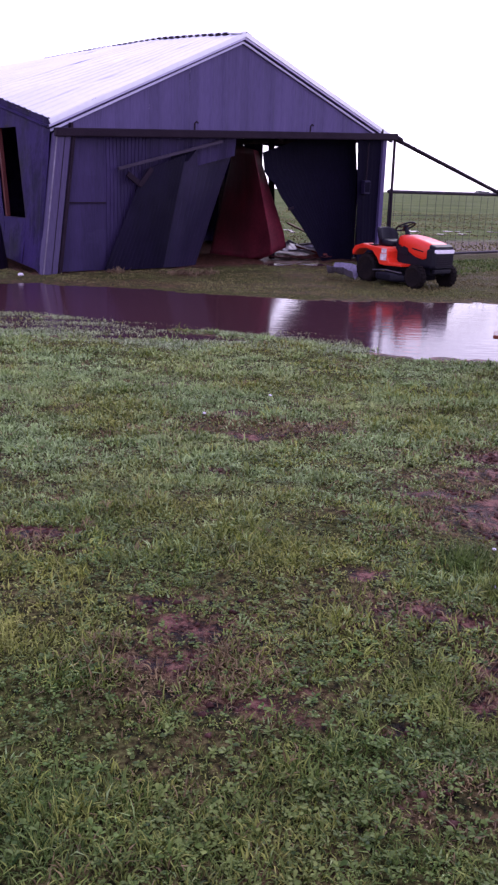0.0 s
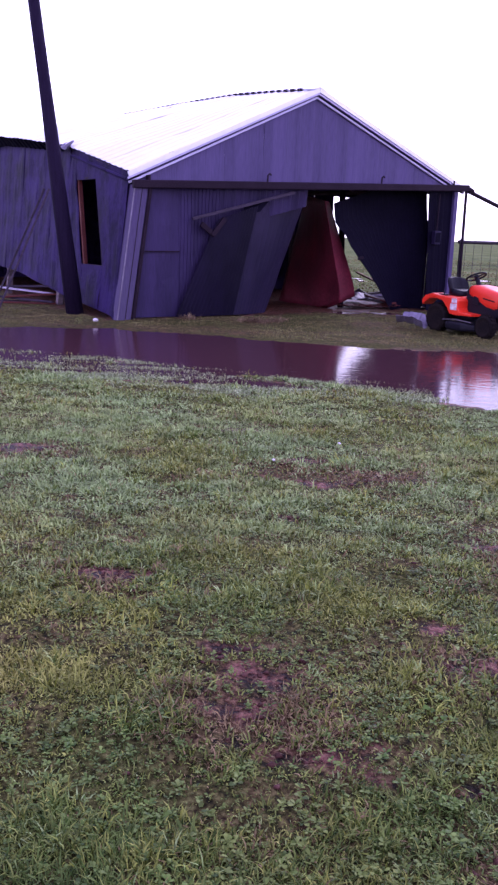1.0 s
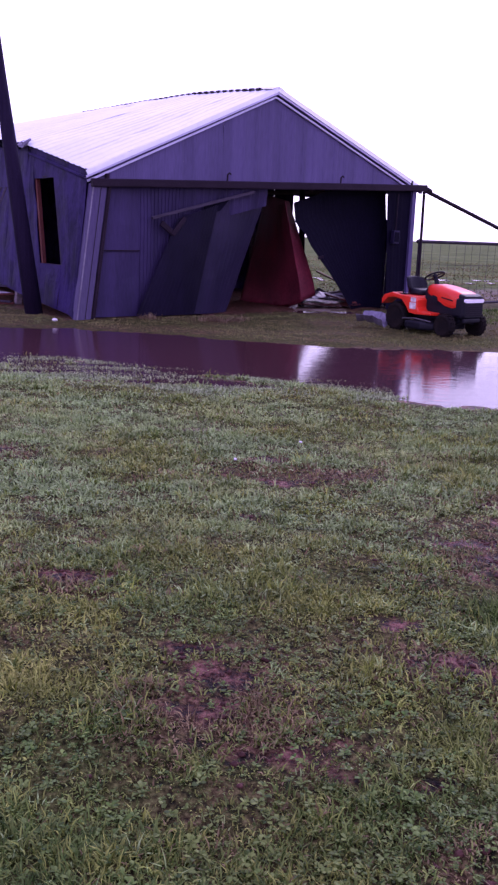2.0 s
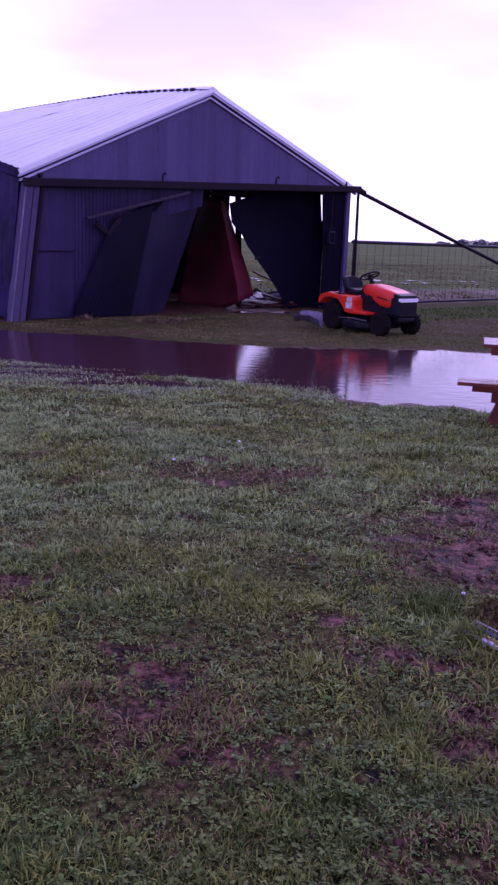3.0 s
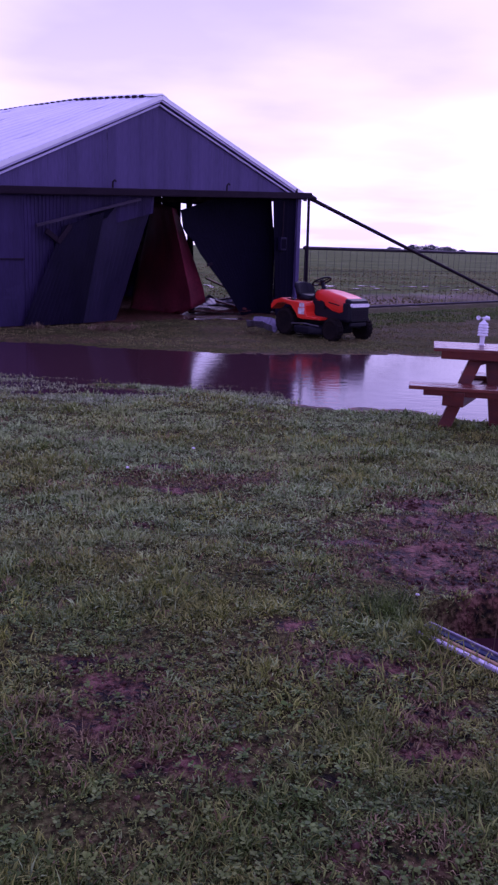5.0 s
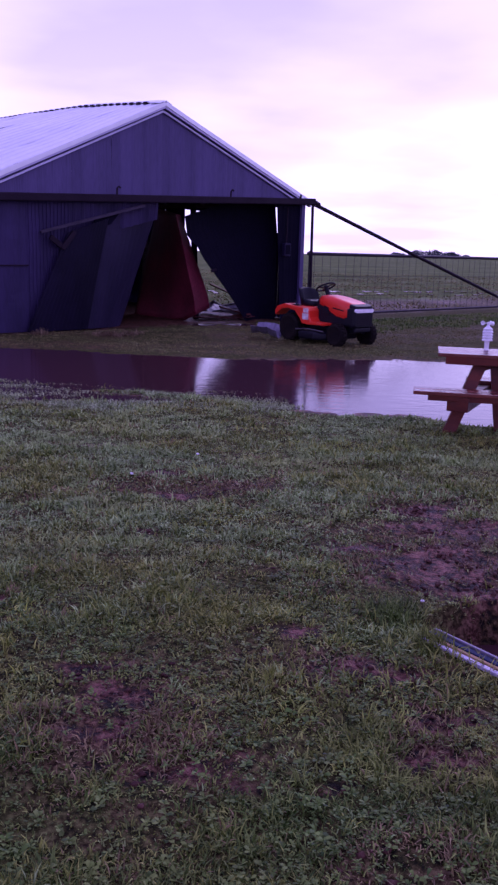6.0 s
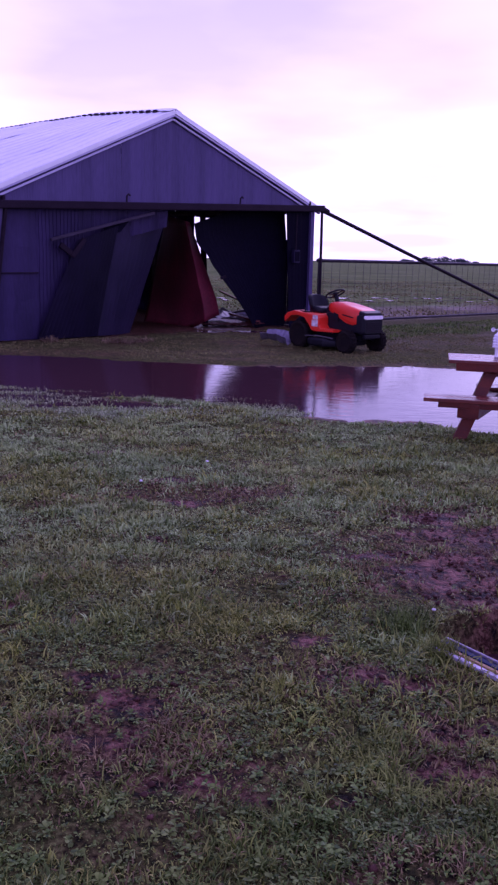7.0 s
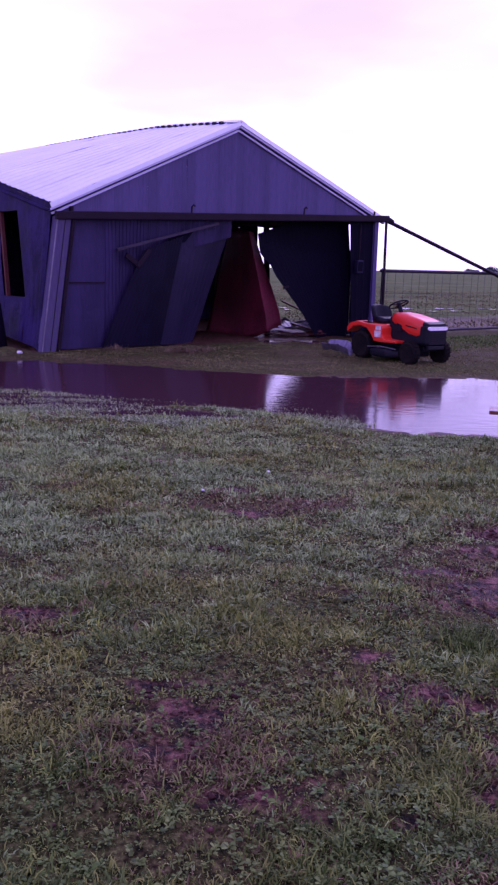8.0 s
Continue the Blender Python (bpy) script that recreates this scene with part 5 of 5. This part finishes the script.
def sown(x, y, seed):
    """Which kind of grass grows at each place: 0 green, 1 yellowed, 2 sheen-lightened, 3 rank, 4 dead."""
    rng = np.random.default_rng(seed)
    u = rng.uniform(0, 1, len(x))
    yellow = np.clip(0.70 * spots(x, y, YELLOW, 15) + 1.0 * (fbm(x * 1.3, y * 2.0, 85) - 0.56), 0.03, 0.8) * np.clip(1.5 - y / 9, 0.3, 1)
    # share of lightened grass, rising with distance to mimic sheen
    sheened = np.clip((y - 2.7) / 2.6, 0.05, 0.95) * np.clip(0.75 + 3.0 * (fbm(x * 1.1, y * 1.6, 91) - 0.45), 0.15, 1)
    rank = np.clip(0.8 * spots(x, y, RANK, 17) + 1.0 * (fbm(x * 3.0, y * 3.5, 81) - 0.58), 0.02, 0.9)
    dead = np.clip(0.62 * worn(x, y) + 0.6 * bare(x, y) + 1.2 * (fbm(x * 2.3, y * 3.2, 87) - 0.60), 0.03, 0.8)
    kind = np.zeros(len(x), int)
    v = rng.uniform(0, 1, (4, len(x)))
    kind[v[0] < sheened] = 2
    kind[v[1] < yellow] = 1
    kind[v[2] < rank] = 3
    kind[v[3] < dead] = 4
    return kind


KINDS = (("lawn_grass", M_GRASS, "short wet green lawn grass"), ("yellow_grass", M_OLIVE, "yellowed lawn grass in drifts"), ("wet_grass", M_SHEENGRASS, "blue-green lawn grass lightened towards the puddle for wet sheen"),
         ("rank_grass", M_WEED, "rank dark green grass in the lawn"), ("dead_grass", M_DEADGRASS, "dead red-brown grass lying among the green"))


def sow(y0, y1, broad, tufts, per, spread, single, ln, wd, seed):
    """A strip of lawn: tufts whose blades fan out, and single blades between them."""
    rng = np.random.default_rng(seed)
    cx, cy = yard_strip(tufts, y0, y1, seed, broad)
    k = rng.uniform(0, 1, len(cx)) < 0.25 + 0.75 * growth(cx, cy)
    cx, cy = cx[k], cy[k]
    kt = sown(cx, cy, seed + 1)
    ox, oy = rng.normal(0, spread, (2, len(cx) * per))
    size = np.repeat(rng.uniform(0.65, 1.35, len(cx)) * (0.7 + 0.6 * growth(cx, cy)), per)
    tx, ty, kt, way = np.repeat(cx, per) + ox, np.repeat(cy, per) + oy, np.repeat(kt, per), np.arctan2(oy, ox)
    sx, sy = yard_strip(single, y0, y1, seed + 2, broad)
    ks = sown(sx, sy, seed + 3)
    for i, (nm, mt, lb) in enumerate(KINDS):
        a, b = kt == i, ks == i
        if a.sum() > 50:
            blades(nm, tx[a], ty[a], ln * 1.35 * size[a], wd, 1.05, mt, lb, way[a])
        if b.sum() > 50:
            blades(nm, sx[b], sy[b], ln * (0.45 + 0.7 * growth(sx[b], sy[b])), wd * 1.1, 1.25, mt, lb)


sow(0.9, 2.7, 1.9, 11000, 9, 0.019, 95000, 0.028, 0.0054, 110)
sow(2.7, 4.6, 2.7, 10500, 9, 0.022, 110000, 0.027, 0.0068, 120)
sow(4.6, 7.3, 3.8, 10500, 9, 0.030, 150000, 0.032, 0.0092, 130)
sow(7.3, 11.4, 5.2, 9500, 9, 0.040, 160000, 0.033, 0.0125, 140)
for y0, y1, broad, n, size in ((1.0, 3.0, 2.2, 3400, 0.018), (3.0, 5.5, 3.0, 3200, 0.020)):
    x, y = yard_strip(n, y0, y1, int(y0 * 31), broad)
    k = fbm(x * 2.6, y * 2.6, 83) + 0.25 * spots(x, y, RANK, 17) > 0.50
    rosettes("weed", x[k], y[k], 7, size, M_WEED, "low broad-leaved weeds among the lawn grass")
x, y = yard_strip(15000, 0.9, 4.0, 57, 2.3)
k = fbm(x * 2.2, y * 2.6, 89) > 0.42
rosettes("clover", x[k], y[k], 5, 0.0125, M_WEED, "small round clover leaves in the turf")


def clods(name, x, y, size, mat, label):
    """Crumbs of earth: squashed, jittered octahedra."""
    rng = np.random.default_rng(len(x))
    n = len(x)
    r = size * rng.uniform(0.4, 1.0, n) ** 2 + 0.003
    c = np.stack([x, y, height(x, y) + r * 0.2], 1)
    six = np.array([[1, 0, 0], [0, 1, 0], [-1, 0, 0], [0, -1, 0], [0, 0, 0.7], [0, 0, -0.7]])
    t = rng.uniform(0, 6.28, n)
    v = six[None] * rng.uniform(0.6, 1.4, (n, 6, 1)) + rng.normal(0, 0.15, (n, 6, 3))
    v = np.stack([v[..., 0] * np.cos(t)[:, None] - v[..., 1] * np.sin(t)[:, None], v[..., 0] * np.sin(t)[:, None] + v[..., 1] * np.cos(t)[:, None], v[..., 2]], 2)
    co = (c[:, None] + v * r[:, None, None]).reshape(-1, 3)
    tri = np.array([[0, 1, 4], [1, 2, 4], [2, 3, 4], [3, 0, 4], [1, 0, 5], [2, 1, 5], [3, 2, 5], [0, 3, 5]])
    loops = ((np.arange(n) * 6)[:, None] + tri.ravel()[None]).ravel()
    return raw_mesh(name, co, loops, np.arange(n * 8) * 3, mat, label, "earth")


x, y = scatter(60000, -2.6, 2.6, 1.5, 7.2, lambda x, y: np.clip(0.5 * bare(x, y) + 0.12 * worn(x, y), 0, 1) * np.clip(4 * (fbm(x * 7, y * 9, 19) - 0.42), 0, 1) * (hole_depth(x, y) < 0.2), 21)
clods("mud_crumbs", x, y, 0.016, M_CLOD, "dark wet crumbs of trodden mud")
x, y = scatter(60000, -2.6, 2.6, 1.5, 7.2, lambda x, y: np.clip(0.30 * bare(x, y) + 0.28 * worn(x, y) + 0.03, 0, 1) * np.clip(4 * (fbm(x * 6, y * 8, 23) - 0.42), 0, 1) * (hole_depth(x, y) < 0.2), 22)
blades("litter", x, y, 0.045, 0.0042, 1.8, M_STRAW, "dead stalks trodden into bare mud")
x, y = scatter(110000, -9.5, 9.5, -7.0, 9.5, lambda x, y: ((np.abs(x) > np.interp(y, (0.9, 2.7, 2.71, 4.6, 4.61, 7.3, 7.31, 11), (1.9, 1.9, 2.7, 2.7, 3.8, 3.8, 5.2, 5.2)) - 0.25 * fbm(x * 3, y * 3, 97)) | (y < 1.1)) * lawn(x, y), 12)
k = sown(x, y, 15)
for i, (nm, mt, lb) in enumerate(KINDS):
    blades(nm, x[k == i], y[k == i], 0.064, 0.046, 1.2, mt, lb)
x, y = scatter(150000, -6.0, 1.3, 8.2, 11.8, lambda x, y: np.clip(1 - np.abs(shore(x, y) - 0.25) / 0.9, 0, 1) * np.clip(5 * (fbm(x * 1.5, y * 5, 95) - 0.40), 0, 1), 8)
blades("flooded_grass", x, y, 0.036, 0.013, 1.2, M_PALEGRASS, "pale matted grass half under the puddle's edge")
x, y = scatter(200000, -8.0, 9.0, 12.6, 19.5, lambda x, y: np.clip(0.2 + 1.6 * (fbm(x * 1.4, y * 2.2, 71) - 0.4), 0.03, 1) * np.clip(-shore(x, y) / 0.3, 0, 1) * ((beyond_fence(x, y) < -0.1) | (0.78 * (x + 3.62) + 0.626 * (y - 15.35) < -0.25)), 4)
blades("bank_grass", x, y, 0.026, 0.013, 0.9, M_DRYGRASS, "thin trampled brownish grass on the far bank")
x, y = scatter(90000, 3.0, 13.0, 16.0, 27.0, lambda x, y: ((beyond_fence(x, y) > -3.3 + 1.2 * (fbm(x * 0.7, y * 0.7, 75) - 0.5)) & (beyond_fence(x, y) < -0.9) & (x + 0.3 * y > 9.6)) * np.clip(0.2 + 1.8 * (fbm(x * 0.9, y * 0.9, 73) - 0.36), 0.02, 1), 5)
blades("fence_grass", x, y, 0.060, 0.020, 0.9, M_WEED, "longer dark green grass along the fence")
x, y = scatter(140000, -2.0, 36.0, 18.0, 75.0, lambda x, y: (beyond_fence(x, y) > 0.9) * ((0.78 * (x + 3.62) + 0.626 * (y - 15.35) > 9.0) | (beyond_fence(x, y) > 14)) * np.clip(0.1 + 3.0 * (fbm(x * 0.35, y * 0.5, 77) - 0.40), 0.04, 1) * np.clip(45 / y - 0.3, 0.1, 1), 6)
blades("field_grass", x, y, 0.07, 0.055, 1.1, M_DRYGRASS, "rough pasture grass on the open field")
rng = np.random.default_rng(77)
for cx, cy, r, n, mt in ((1.03, 3.48, 0.15, 420, M_WEED), (1.18, 2.90, 0.20, 160, M_OLIVE), (0.42, 2.27, 0.06, 60, M_GRASS), (-0.70, 3.25, 0.10, 90, M_OLIVE), (0.35, 2.95, 0.10, 80, M_GRASS)):
    blades("tall_tuft", cx + r * rng.normal(0, 0.5, n), cy + r * rng.normal(0, 0.4, n), 0.075, 0.0055, 0.9, mt, "taller grass tuft standing in the lawn")


rng = np.random.default_rng(5)
for cx, cy, rx, n in ((-1.17, 15.90, 0.17, 420), (-2.42, 15.85, 0.08, 160), (-0.75, 16.2, 0.12, 120)):
    blades("straw", cx + rng.normal(0, rx, n), cy + rng.normal(0, rx * 0.7, n), 0.13, 0.012, 1.25, M_STRAW, "scattered dead straw by the barn doors")
blades("dry_stalk", np.array([1.42, 1.50, 1.36, 1.58, 1.30, 1.47]), np.array([3.20, 3.30, 3.26, 3.18, 3.34, 3.12]) + 0.02, 0.55, 0.006, 0.35, M_STRAW, "pale dry grass stalks standing in the hole")
tx, ty = 1.14 + rng.normal(0, 0.055, 800), 3.19 + rng.normal(0, 0.055, 800)
blades("strip_grass", tx, ty, 0.085, 0.006, 0.9, M_GRASS, "grass grown over the siding strip's end")


# ------------------------------------------------------------ far trees
def build_tree(x, y, h, w, seed):
    rnd = random.Random(seed)
    t = thing("tree", pose(x, y, 0), "dark distant tree in a clump on the horizon", "tree", "distant clump of trees")
    part("trunk", tube([(0, 0, -0.2), (0.1, 0, h * 0.35), (0.2, 0.1, h * 0.75)], [0.35, 0.25, 0.1], 7), M_BARK, t)
    for k in range(4):
        a = rnd.uniform(0, 6.28)
        part("limb", tube([(0.1, 0, h * 0.35), (w * 0.3 * math.cos(a), w * 0.3 * math.sin(a), h * 0.7)], [0.14, 0.05], 5), M_BARK, t)
    bm = bmesh.new()
    for k in range(420):
        u, v, r = rnd.uniform(0, 6.28), rnd.uniform(-0.5, 1), rnd.uniform(0.35, 1.0) ** 0.5
        rr = math.sqrt(max(0, 1 - v * v)) * r
        lump = 1 + 0.35 * noise.noise((math.cos(u) * 2 + seed, math.sin(u) * 2, v * 2))
        c = Vector((rr * math.cos(u) * w / 2 * lump, rr * math.sin(u) * w / 2 * lump, h * 0.55 + v * r * h * 0.45 * lump))
        s = rnd.uniform(0.25, 0.6)
        m = Euler((rnd.uniform(0, 6), rnd.uniform(0, 6), rnd.uniform(0, 6))).to_matrix()
        vs = [bm.verts.new(c + m @ Vector(p) * s) for p in ((1, 0, 0.2), (0, 0.7, -0.2), (-1, 0, 0.2), (0, -0.7, -0.2))]
        bm.faces.new(vs)
    part("crown", bm, M_LEAF, t)


for k, (x, h, w) in enumerate(((189, 5.5, 8), (196, 5.0, 9), (207, 7.5, 10), (213, 9.0, 11), (221, 8.0, 12), (228, 9.5, 11), (236, 8.0, 12), (243, 7.5, 9), (248, 8.0, 9), (256, 6.0, 9), (262, 5.0, 7))):
    build_tree(184 + (x - 189) * 0.80, 700 + 6 * math.sin(k * 2.3), h * 0.80, w, 10 + k)
